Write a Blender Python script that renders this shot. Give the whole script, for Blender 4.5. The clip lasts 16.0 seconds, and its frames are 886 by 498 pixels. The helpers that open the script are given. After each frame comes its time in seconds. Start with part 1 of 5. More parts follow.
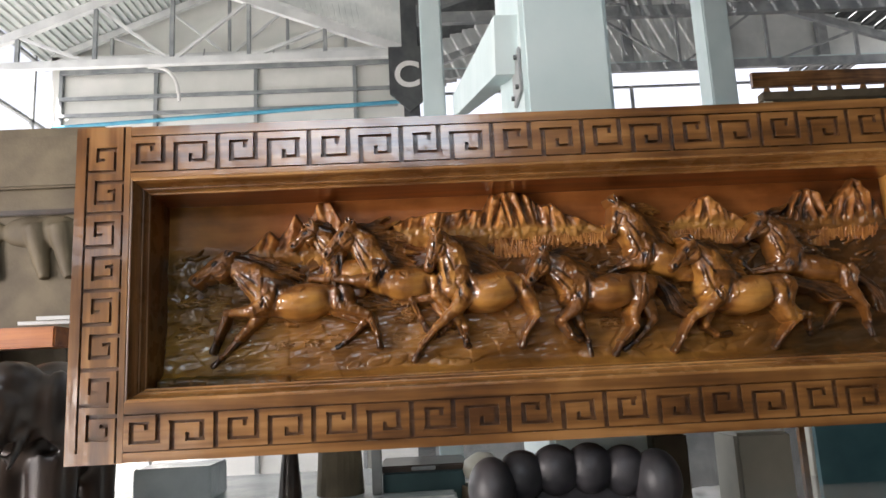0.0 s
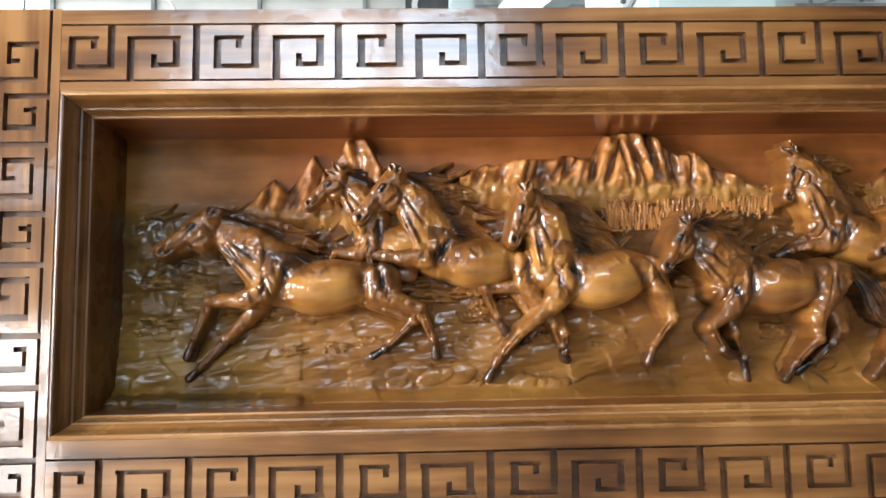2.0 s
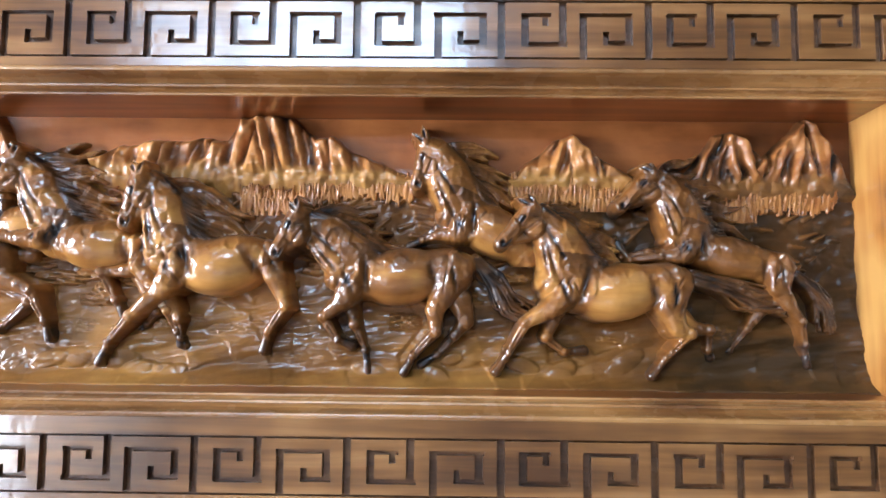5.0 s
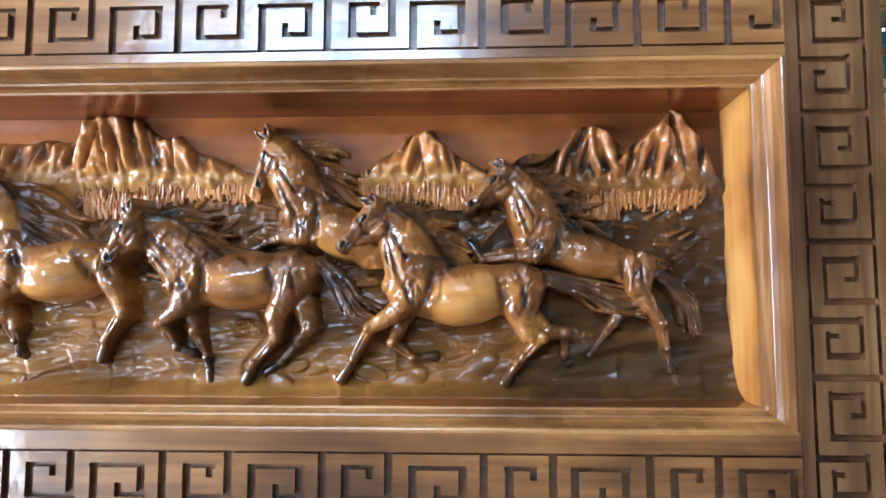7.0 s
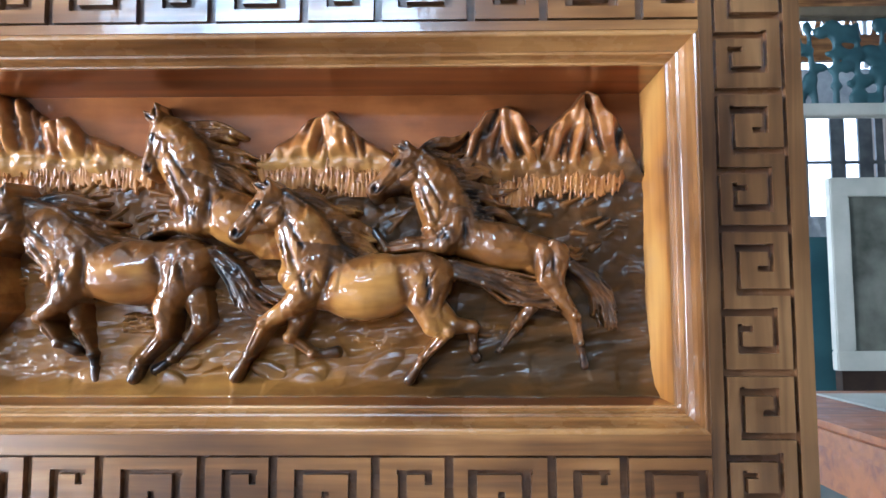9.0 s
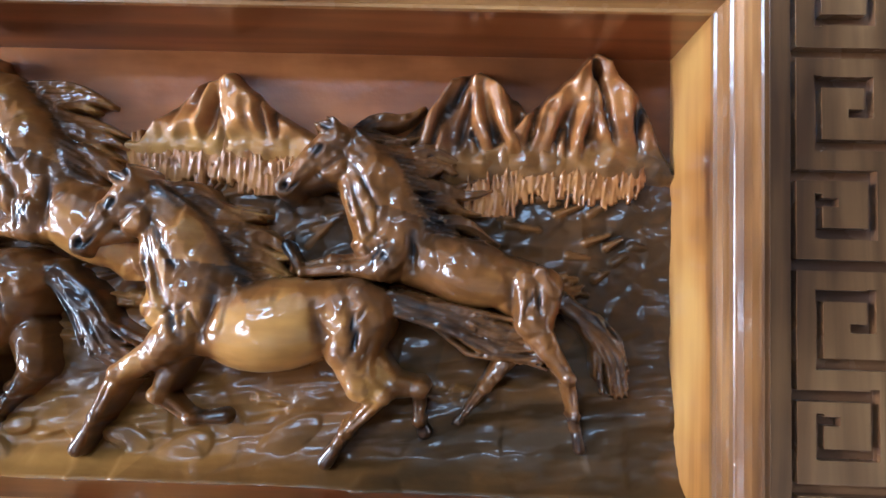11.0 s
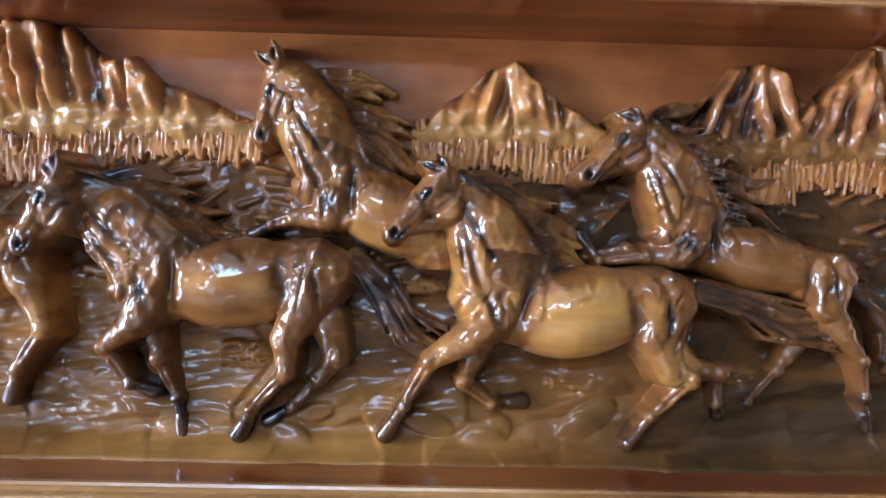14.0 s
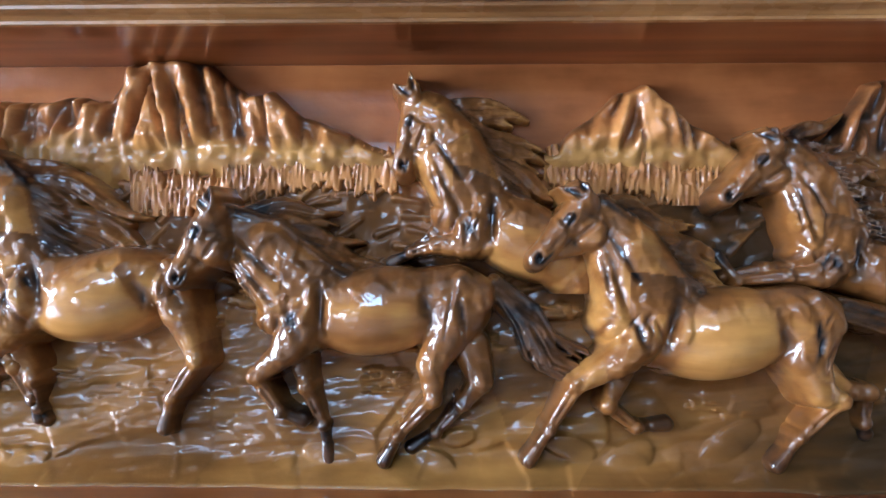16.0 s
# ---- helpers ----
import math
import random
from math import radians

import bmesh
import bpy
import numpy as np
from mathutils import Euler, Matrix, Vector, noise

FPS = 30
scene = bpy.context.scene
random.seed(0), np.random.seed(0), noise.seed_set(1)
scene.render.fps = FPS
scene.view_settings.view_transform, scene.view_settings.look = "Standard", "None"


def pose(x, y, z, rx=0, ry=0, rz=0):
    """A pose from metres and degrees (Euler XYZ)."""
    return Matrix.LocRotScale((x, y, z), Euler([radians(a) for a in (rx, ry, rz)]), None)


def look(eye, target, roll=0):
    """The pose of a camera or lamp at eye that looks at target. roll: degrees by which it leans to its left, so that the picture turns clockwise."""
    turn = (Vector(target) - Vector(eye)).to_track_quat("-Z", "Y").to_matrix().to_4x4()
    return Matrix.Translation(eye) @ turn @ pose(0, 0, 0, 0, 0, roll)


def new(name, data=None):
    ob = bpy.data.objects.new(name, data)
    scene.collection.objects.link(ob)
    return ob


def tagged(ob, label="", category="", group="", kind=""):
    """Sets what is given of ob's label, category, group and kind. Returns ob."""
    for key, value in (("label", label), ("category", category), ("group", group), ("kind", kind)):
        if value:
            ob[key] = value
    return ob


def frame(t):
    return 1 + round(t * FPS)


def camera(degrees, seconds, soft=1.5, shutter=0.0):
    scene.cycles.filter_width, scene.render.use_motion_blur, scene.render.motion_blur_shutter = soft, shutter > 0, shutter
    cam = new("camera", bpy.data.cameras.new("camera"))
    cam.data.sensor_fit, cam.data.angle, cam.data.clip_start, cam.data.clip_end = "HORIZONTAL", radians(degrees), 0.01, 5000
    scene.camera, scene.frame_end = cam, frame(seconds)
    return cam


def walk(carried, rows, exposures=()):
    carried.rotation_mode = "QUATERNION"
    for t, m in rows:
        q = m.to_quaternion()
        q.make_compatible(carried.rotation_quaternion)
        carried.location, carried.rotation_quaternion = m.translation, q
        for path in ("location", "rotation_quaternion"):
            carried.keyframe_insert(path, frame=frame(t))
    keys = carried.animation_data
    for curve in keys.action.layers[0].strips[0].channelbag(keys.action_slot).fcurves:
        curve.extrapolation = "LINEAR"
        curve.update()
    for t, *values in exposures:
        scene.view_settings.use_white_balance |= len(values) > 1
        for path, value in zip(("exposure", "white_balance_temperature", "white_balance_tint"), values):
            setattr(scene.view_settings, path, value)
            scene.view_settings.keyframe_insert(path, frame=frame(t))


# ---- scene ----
cam = camera(64.0, 16.0, soft=1.6)
METRES, EYE, TILT, LEAN, TURN = 2.4, 0.75, 0.0, 0.0, -1.8
ROWS = [
    (0.0, 0.0, 0.0, 0.0, 0.5, 10.0, 2.81),
    (0.5, -0.0201, 0.0748, 0.0189, 0.9, 8.45, 1.29),
    (1.0, -0.0221, 0.137, 0.0325, 3.43, 6.82, 0.63),
    (1.5, -0.0498, 0.1833, 0.0491, 1.78, 6.38, 0.42),
    (2.0, -0.0553, 0.2137, 0.0509, 0.35, 5.67, 0.97),
    (2.5, -0.0191, 0.2331, 0.056, 2.45, 6.04, 0.04),
    (3.0, 0.0198, 0.2377, 0.0525, 4.07, 5.2, -0.28),
    (3.5, 0.043, 0.2275, 0.047, 3.67, 5.31, -1.37),
    (4.0, 0.07, 0.2246, 0.0445, 1.38, 4.72, 0.99),
    (4.5, 0.1393, 0.2263, 0.0458, 2.09, 4.97, -0.32),
    (7.0, 0.301, 0.2566, 0.0502, 4.31, 5.05, -0.03),
    (7.5, 0.326, 0.2554, 0.0501, 4.92, 4.8, -0.15),
    (8.0, 0.3356, 0.2484, 0.0476, 4.88, 4.88, 0.06),
    (8.5, 0.3395, 0.2573, 0.0477, 4.26, 4.74, -0.12),
    (9.0, 0.3425, 0.2841, 0.0486, 2.82, 4.69, 0.14),
    (11.5, 0.3647, 0.4093, 0.0742, 3.47, 3.28, -1.86),
    (12.0, 0.332, 0.4039, 0.0729, 2.33, 2.5, -0.15),
    (12.5, 0.307, 0.401, 0.0733, 2.18, 2.49, -0.94),
    (13.0, 0.2857, 0.4001, 0.0756, 2.12, 2.31, -0.92),
    (13.5, 0.2591, 0.4, 0.074, 1.51, 1.71, -1.02),
    (14.0, 0.2358, 0.3916, 0.0747, 0.71, 1.74, -1.32),
    (14.5, 0.2151, 0.385, 0.0733, 0.39, 1.54, -0.82),
    (15.0, 0.2101, 0.3789, 0.0741, 0.92, 1.92, 0.68),
    (15.5, 0.2097, 0.3824, 0.076, 2.17, 1.89, -0.59),
    (16.0, 0.1935, 0.3871, 0.0784, 3.18, 2.9, -0.09),
]
EXPOSURES = [(0.0, 1.2, 6500, 17), (0.8, 1.3, 6500, 17), (1.5, 1.65, 6250, 14), (2.5, 2.08, 5650, 10), (3.5, 2.2, 5200, 10),
             (9.0, 2.42, 5000, 9), (11.5, 2.2, 4680, 9), (14.5, 2.1, 4680, 9), (16.0, 2.15, 4650, 9)]
walk(cam, [(t, pose(0, 0, EYE, TILT, LEAN, TURN) @ pose(METRES * x, METRES * y, METRES * z, 90 + pitch, roll, yaw)) for t, x, y, z, yaw, pitch, roll in ROWS], EXPOSURES)

# ---- light ----
world = bpy.data.worlds.new("sky")
scene.world = world
world.use_nodes = True
wn = world.node_tree
sky = wn.nodes.new("ShaderNodeTexSky")
sky.sky_type = "NISHITA"
sky.sun_disc = False
sky.sun_elevation, sky.sun_rotation = radians(38), radians(202)
haze = wn.nodes.new("ShaderNodeHueSaturation")
haze.inputs["Saturation"].default_value = 0.3
wn.links.new(sky.outputs[0], haze.inputs["Color"])
wn.links.new(haze.outputs[0], wn.nodes["Background"].inputs[0])
wn.nodes["Background"].inputs[1].default_value = 0.15

sun_data = bpy.data.lights.new("sun", "SUN")
sun_data.energy, sun_data.angle, sun_data.color = 5.0, radians(0.5), (1.0, 0.95, 0.88)
sun = new("sun", sun_data)
sun.matrix_world = look((-3.7, -9.3, 7.8), (0, 0, 0))


def opening_light(name, eye, target, wide, high, watts, tint=(0.93, 0.97, 1.0)):
    """An area lamp at an opening of the shed; most stand for its skylight."""
    data = bpy.data.lights.new(name, "AREA")
    data.shape, data.size, data.size_y, data.energy, data.color = "RECTANGLE", wide, high, watts, tint
    ob = new(name, data)
    ob.matrix_world = look(eye, target)
    return ob


for x, wide, watts in ((-2.0, 0.75, 4.0), (-1.0, 1.0, 10.5), (0.1, 0.95, 10.0)):
    opening_light("skylight_clerestory", (x, -4.1, 3.4), (x, 1.4, 0.9), wide, 0.75, watts, (0.72, 0.89, 1.0))
opening_light("skylight_doorway", (-4.1, -0.2, 1.25), (0.0, 1.2, 0.95), 1.15, 1.7, 80, (1.0, 0.94, 0.86))
# Added lamp, placed low to stand for the bright floor glaring in the rail.
opening_light("glare_lamp_front_door", (-3.85, -4.1, 0.48), (-3.85, 1.4, 0.48), 0.8, 0.8, 14, (1.0, 0.95, 0.87))
opening_light("skylight_side", (-6.6, 8.0, 2.6), (0, 8.0, 4.6), 6.0, 3.0, 80)


# ---- materials ----
def material(name):
    m = bpy.data.materials.new(name)
    m.use_nodes = True
    return m, m.node_tree.nodes, m.node_tree.links, m.node_tree.nodes["Principled BSDF"]


def ramp(nodes, stops):
    r = nodes.new("ShaderNodeValToRGB")
    el = r.color_ramp.elements
    while len(el) < len(stops):
        el.new(0.5)
    for e, (p, c) in zip(el, stops):
        e.position, e.color = p, (*c, 1)
    return r


def wood(name, axis, dark, mid, light, rough=0.3, coat=1.0, coat_rough=0.07, grain=1.0, bump=0.15, spread=0.125):
    """Lacquered wood with its grain along an axis, in object space."""
    m, n, l, b = material(name)
    co = n.new("ShaderNodeTexCoord")
    mp = n.new("ShaderNodeMapping")
    s = [38.0 * grain] * 3
    s["xyz".index(axis)] = 2.2 * grain
    mp.inputs["Scale"].default_value = s
    l.new(co.outputs["Object"], mp.inputs[0])
    a = n.new("ShaderNodeTexNoise")
    a.inputs["Scale"].default_value, a.inputs["Detail"].default_value, a.inputs["Distortion"].default_value = 1.0, 6, 0.6
    l.new(mp.outputs[0], a.inputs[0])
    w = n.new("ShaderNodeTexNoise")
    w.inputs["Scale"].default_value, w.inputs["Detail"].default_value = 5.0, 3
    l.new(co.outputs["Object"], w.inputs[0])
    mix = n.new("ShaderNodeMath")
    mix.operation = "MULTIPLY_ADD"
    mix.inputs[1].default_value = 0.45
    l.new(w.outputs[0], mix.inputs[0])
    sc = n.new("ShaderNodeMath")
    sc.operation = "MULTIPLY"
    sc.inputs[1].default_value = 0.6
    l.new(a.outputs[0], sc.inputs[0])
    l.new(sc.outputs[0], mix.inputs[2])
    r = ramp(n, [(0.52 - spread, dark), (0.52, mid), (0.52 + spread, light)])
    l.new(mix.outputs[0], r.inputs[0])
    l.new(r.outputs[0], b.inputs["Base Color"])
    bp = n.new("ShaderNodeBump")
    bp.inputs["Strength"].default_value, bp.inputs["Distance"].default_value = bump, 0.002
    l.new(a.outputs[0], bp.inputs["Height"])
    l.new(bp.outputs[0], b.inputs["Normal"])
    wave = n.new("ShaderNodeTexNoise")
    wave.inputs["Scale"].default_value, wave.inputs["Detail"].default_value = 26.0, 4
    l.new(co.outputs["Object"], wave.inputs[0])
    cb = n.new("ShaderNodeBump")
    cb.inputs["Strength"].default_value, cb.inputs["Distance"].default_value = 0.16, 0.004
    l.new(wave.outputs[0], cb.inputs["Height"])
    cg = n.new("ShaderNodeBump")
    cg.inputs["Strength"].default_value, cg.inputs["Distance"].default_value = bump * 0.7, 0.002
    l.new(a.outputs[0], cg.inputs["Height"])
    l.new(cb.outputs[0], cg.inputs["Normal"])
    l.new(cg.outputs[0], b.inputs["Coat Normal"])
    wear = n.new("ShaderNodeMapRange")
    wear.inputs["From Min"].default_value, wear.inputs["From Max"].default_value = 0.3, 0.7
    wear.inputs["To Min"].default_value, wear.inputs["To Max"].default_value = coat_rough * 0.6, coat_rough * 1.7
    l.new(wave.outputs[0], wear.inputs["Value"])
    l.new(wear.outputs[0], b.inputs["Coat Roughness"])
    b.inputs["Roughness"].default_value = rough
    b.inputs["Coat Weight"].default_value = coat
    return m


def carved(name, pale, mid, dark, olive, gloss=0.06, marks=0.22, coat=0.95, blotch=0.9, spec=0.3):
    """Hand-carved lacquered timber; the attribute 'tone' holds its antique stain and painted shade: red dark, green
    olive, blue the coats of lacquer.
    """
    m, n, l, b = material(name)
    at = n.new("ShaderNodeAttribute")
    at.attribute_name = "tone"
    sep = n.new("ShaderNodeSeparateColor")
    l.new(at.outputs["Color"], sep.inputs[0])
    co = n.new("ShaderNodeTexCoord")
    mp = n.new("ShaderNodeMapping")
    mp.inputs["Scale"].default_value = (7, 30, 40)
    l.new(co.outputs["Object"], mp.inputs[0])
    g = n.new("ShaderNodeTexNoise")
    g.inputs["Scale"].default_value, g.inputs["Detail"].default_value = 1.0, 6
    l.new(mp.outputs[0], g.inputs[0])
    p = n.new("ShaderNodeTexNoise")
    p.inputs["Scale"].default_value, p.inputs["Detail"].default_value = 14.0, 4
    l.new(co.outputs["Object"], p.inputs[0])
    sub = n.new("ShaderNodeMath")
    sub.operation, sub.inputs[1].default_value = "SUBTRACT", 0.5
    l.new(g.outputs[0], sub.inputs[0])
    ad = n.new("ShaderNodeMath")
    ad.operation, ad.inputs[1].default_value = "MULTIPLY_ADD", 0.75
    l.new(sub.outputs[0], ad.inputs[0])
    l.new(sep.outputs[0], ad.inputs[2])
    sub2 = n.new("ShaderNodeMath")
    sub2.operation, sub2.inputs[1].default_value = "SUBTRACT", 0.5
    l.new(p.outputs[0], sub2.inputs[0])
    ad2 = n.new("ShaderNodeMath")
    ad2.operation, ad2.inputs[1].default_value = "MULTIPLY_ADD", blotch
    l.new(sub2.outputs[0], ad2.inputs[0])
    l.new(ad.outputs[0], ad2.inputs[2])
    r = ramp(n, [(0.0, pale), (0.45, mid), (1.0, dark)])
    l.new(ad2.outputs[0], r.inputs[0])
    mx = n.new("ShaderNodeMix")
    mx.data_type = "RGBA"
    mx.blend_type = "MULTIPLY"
    mx.inputs["B"].default_value = (*olive, 1)
    l.new(sep.outputs[1], mx.inputs["Factor"])
    l.new(r.outputs[0], mx.inputs["A"])
    l.new(mx.outputs["Result"], b.inputs["Base Color"])
    tool = n.new("ShaderNodeTexNoise")
    tool.inputs["Scale"].default_value, tool.inputs["Detail"].default_value = 60.0, 3
    l.new(co.outputs["Object"], tool.inputs[0])
    bp = n.new("ShaderNodeBump")
    bp.inputs["Strength"].default_value, bp.inputs["Distance"].default_value = marks, 0.003
    l.new(tool.outputs[0], bp.inputs["Height"])
    l.new(bp.outputs[0], b.inputs["Normal"])
    l.new(bp.outputs[0], b.inputs["Coat Normal"])
    b.inputs["Roughness"].default_value, b.inputs["Specular IOR Level"].default_value = 0.35, spec
    b.inputs["Coat IOR"].default_value = 1.5 + spec * 0.4
    cw = n.new("ShaderNodeMath")
    cw.operation, cw.inputs[1].default_value = "MULTIPLY", coat
    l.new(sep.outputs[2], cw.inputs[0])
    l.new(cw.outputs[0], b.inputs["Coat Weight"])
    b.inputs["Coat Roughness"].default_value = gloss
    return m


def plain(name, c1, c2, rough=0.6, scale=6.0, metal=0.0, bump=0.1, coat=0.0):
    """Painted, cast or sheet surfaces with stains at two scales."""
    m, n, l, b = material(name)
    co = n.new("ShaderNodeTexCoord")
    a = n.new("ShaderNodeTexNoise")
    a.inputs["Scale"].default_value, a.inputs["Detail"].default_value = scale, 8
    l.new(co.outputs["Object"], a.inputs[0])
    r = ramp(n, [(0.35, c1), (0.65, c2)])
    l.new(a.outputs[0], r.inputs[0])
    l.new(r.outputs[0], b.inputs["Base Color"])
    f = n.new("ShaderNodeTexNoise")
    f.inputs["Scale"].default_value, f.inputs["Detail"].default_value = scale * 14, 3
    l.new(co.outputs["Object"], f.inputs[0])
    bp = n.new("ShaderNodeBump")
    bp.inputs["Strength"].default_value, bp.inputs["Distance"].default_value = bump, 0.004
    l.new(f.outputs[0], bp.inputs["Height"])
    l.new(bp.outputs[0], b.inputs["Normal"])
    b.inputs["Roughness"].default_value, b.inputs["Metallic"].default_value = rough, metal
    b.inputs["Coat Weight"].default_value = coat
    return m


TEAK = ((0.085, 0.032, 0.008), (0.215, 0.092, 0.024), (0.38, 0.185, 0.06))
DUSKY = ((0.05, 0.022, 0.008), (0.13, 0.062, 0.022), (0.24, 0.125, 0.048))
DARK_GROOVE = wood("dark_groove", "x", (0.055, 0.020, 0.005), (0.125, 0.05, 0.013), (0.21, 0.095, 0.03), 0.5, 0.5, 0.22)
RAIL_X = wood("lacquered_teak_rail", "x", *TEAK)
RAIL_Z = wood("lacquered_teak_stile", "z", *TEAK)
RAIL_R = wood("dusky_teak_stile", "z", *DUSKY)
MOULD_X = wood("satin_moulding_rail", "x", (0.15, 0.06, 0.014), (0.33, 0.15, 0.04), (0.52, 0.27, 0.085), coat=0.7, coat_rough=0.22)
# Left moulding's darker tones put the shade of that side into its colour.
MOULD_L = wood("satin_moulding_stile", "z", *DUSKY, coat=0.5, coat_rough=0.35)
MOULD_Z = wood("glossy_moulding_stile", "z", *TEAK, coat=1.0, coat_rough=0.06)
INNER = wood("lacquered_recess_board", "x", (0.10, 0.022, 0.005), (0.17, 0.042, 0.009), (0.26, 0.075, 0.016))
# One recess wood: shade painted into the left side, light into the right.
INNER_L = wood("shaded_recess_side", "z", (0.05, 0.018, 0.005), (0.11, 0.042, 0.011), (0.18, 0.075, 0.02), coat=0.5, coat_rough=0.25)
INNER_Z = wood("lit_recess_side", "z", (0.10, 0.03, 0.006), (0.44, 0.18, 0.034), (0.62, 0.32, 0.08), grain=0.4, spread=0.075)
HORSE = carved("carved_horse_teak", (0.64, 0.31, 0.068), (0.225, 0.085, 0.017), (0.010, 0.006, 0.005), (0.75, 0.9, 0.8), 0.045, 0.15, 1.0, 0.5, 0.12)
LAND = carved("carved_landscape_teak", (0.42, 0.15, 0.038), (0.22, 0.070, 0.017), (0.06, 0.024, 0.010), (0.72, 1.14, 0.85), 0.12, 0.18, 0.55, 0.7, 0.12)
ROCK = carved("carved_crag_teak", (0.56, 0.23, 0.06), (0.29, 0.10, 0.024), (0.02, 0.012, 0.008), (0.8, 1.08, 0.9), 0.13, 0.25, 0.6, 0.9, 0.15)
PAINT = plain("pale_blue_paint", (0.50, 0.62, 0.62), (0.60, 0.70, 0.70), 0.55, 3.0)
SHEET = plain("pale_roof_sheet", (0.50, 0.54, 0.53), (0.66, 0.69, 0.67), 0.5, 2.0)
WALLP = plain("white_wall_panel", (0.66, 0.68, 0.64), (0.78, 0.78, 0.74), 0.6, 1.5)
STEEL = plain("grey_painted_steel", (0.20, 0.22, 0.23), (0.32, 0.34, 0.34), 0.45, 5.0)
DARKST = plain("dark_steel", (0.05, 0.055, 0.06), (0.10, 0.11, 0.11), 0.5, 5.0)
CONC = plain("polished_concrete", (0.40, 0.37, 0.33), (0.54, 0.50, 0.45), 0.1, 1.2, bump=0.012)
CONC.node_tree.nodes["Principled BSDF"].inputs["Coat Weight"].default_value = 1.0
GROUND = plain("dry_forecourt_concrete", (0.50, 0.48, 0.44), (0.62, 0.60, 0.55), 0.8, 0.8)
HEDGE = plain("hedge_leaves", (0.03, 0.06, 0.02), (0.08, 0.13, 0.04), 0.7, 9.0, bump=1.0)
BLACK = plain("black_leather", (0.025, 0.025, 0.028), (0.06, 0.056, 0.06), 0.45, 14.0, bump=0.15)
RAW = plain("unfinished_wood", (0.085, 0.066, 0.04), (0.15, 0.12, 0.072), 0.65, 7.0, bump=0.3)
ORANGE = wood("orange_varnished_wood", "x", (0.12, 0.03, 0.005), (0.32, 0.09, 0.012), (0.42, 0.13, 0.018), 0.45, 0.12, 0.2)
DARKW = plain("dark_polished_wood", (0.014, 0.009, 0.007), (0.045, 0.027, 0.018), 0.38, 9.0, coat=0.25)
BLUE = plain("blue_pipe", (0.05, 0.28, 0.42), (0.08, 0.36, 0.5), 0.4, 5.0)
TEAL = plain("dark_teal_board", (0.02, 0.06, 0.07), (0.04, 0.10, 0.11), 0.5, 4.0)
WHITE = plain("white_paint", (0.72, 0.72, 0.70), (0.8, 0.8, 0.78), 0.5, 5.0)
PALEW = plain("pale_primed_wood", (0.38, 0.38, 0.32), (0.5, 0.49, 0.42), 0.55, 5.0)
PLASTIC = plain("grey_plastic_sheet", (0.42, 0.46, 0.47), (0.58, 0.62, 0.62), 0.2, 5.0, bump=0.6)


# ---- mesh helpers ----
def part(name, bm, mat, parent=None, label="", smooth=False):
    me = bpy.data.meshes.new(name)
    bm.to_mesh(me)
    bm.free()
    if smooth:
        for p in me.polygons:
            p.use_smooth = True
    me.materials.append(mat)
    ob = new(name, me)
    if parent:
        ob.parent = parent
        ob.matrix_parent_inverse = parent.matrix_world.inverted()
    if label:
        ob["label"] = label
    return ob


def empty(name, at, label, category, group="", kind=""):
    ob = new(name)
    ob.location = at
    ob.empty_display_size = 0.05
    bpy.context.view_layer.update()
    return tagged(ob, label, category, group, kind)


def box(bm, x0, y0, z0, x1, y1, z1, bev=0.0):
    r = bmesh.ops.create_cube(bm, size=1.0)
    for v in r["verts"]:
        v.co = Vector(((x0 + x1) / 2 + v.co.x * (x1 - x0), (y0 + y1) / 2 + v.co.y * (y1 - y0), (z0 + z1) / 2 + v.co.z * (z1 - z0)))
    if bev:
        es = list({e for v in r["verts"] for e in v.link_edges})
        bmesh.ops.bevel(bm, geom=es, offset=bev, segments=2, affect="EDGES")
    return bm


def boxed(*a, bev=0.0):
    return box(bmesh.new(), *a, bev=bev)


def bar(bm, p, q, w, h, up=(0, 0, 1)):
    """A straight member of section w by h from p to q."""
    p, q = Vector(p), Vector(q)
    d = (q - p).normalized()
    side = d.cross(Vector(up))
    if side.length < 1e-4:
        side = Vector((1, 0, 0))
    side.normalize()
    top = side.cross(d)
    vs = [bm.verts.new(e + side * (sx * w / 2) + top * (sy * h / 2)) for e in (p, q) for sx, sy in ((-1, -1), (1, -1), (1, 1), (-1, 1))]
    for f in ((0, 3, 2, 1), (4, 5, 6, 7), (0, 1, 5, 4), (1, 2, 6, 5), (2, 3, 7, 6), (3, 0, 4, 7)):
        bm.faces.new([vs[i] for i in f])
    return bm


def rod(bm, p, q, r0, r1=None, n=12):
    p, q = Vector(p), Vector(q)
    r1 = r0 if r1 is None else r1
    m = Matrix.Translation((p + q) / 2) @ (q - p).to_track_quat("Z", "Y").to_matrix().to_4x4()
    bmesh.ops.create_cone(bm, cap_ends=True, segments=n, radius1=r0, radius2=r1, depth=(q - p).length, matrix=m)
    return bm


def blob(bm, at, size, n=16):
    bmesh.ops.create_uvsphere(bm, u_segments=n, v_segments=n // 2 + 2, radius=1.0, matrix=Matrix.Translation(at) @ Matrix.Diagonal((*size, 1)))
    return bm


def fused(ob, voxel):
    """Melts the overlapping pieces of a carved shape into one skin."""
    m = ob.modifiers.new("melt", "REMESH")
    m.mode, m.voxel_size, m.use_smooth_shade = "VOXEL", voxel, True
    bpy.context.view_layer.update()
    me = bpy.data.meshes.new_from_object(ob.evaluated_get(bpy.context.evaluated_depsgraph_get()))
    ob.modifiers.clear()
    ob.data = me
    return ob


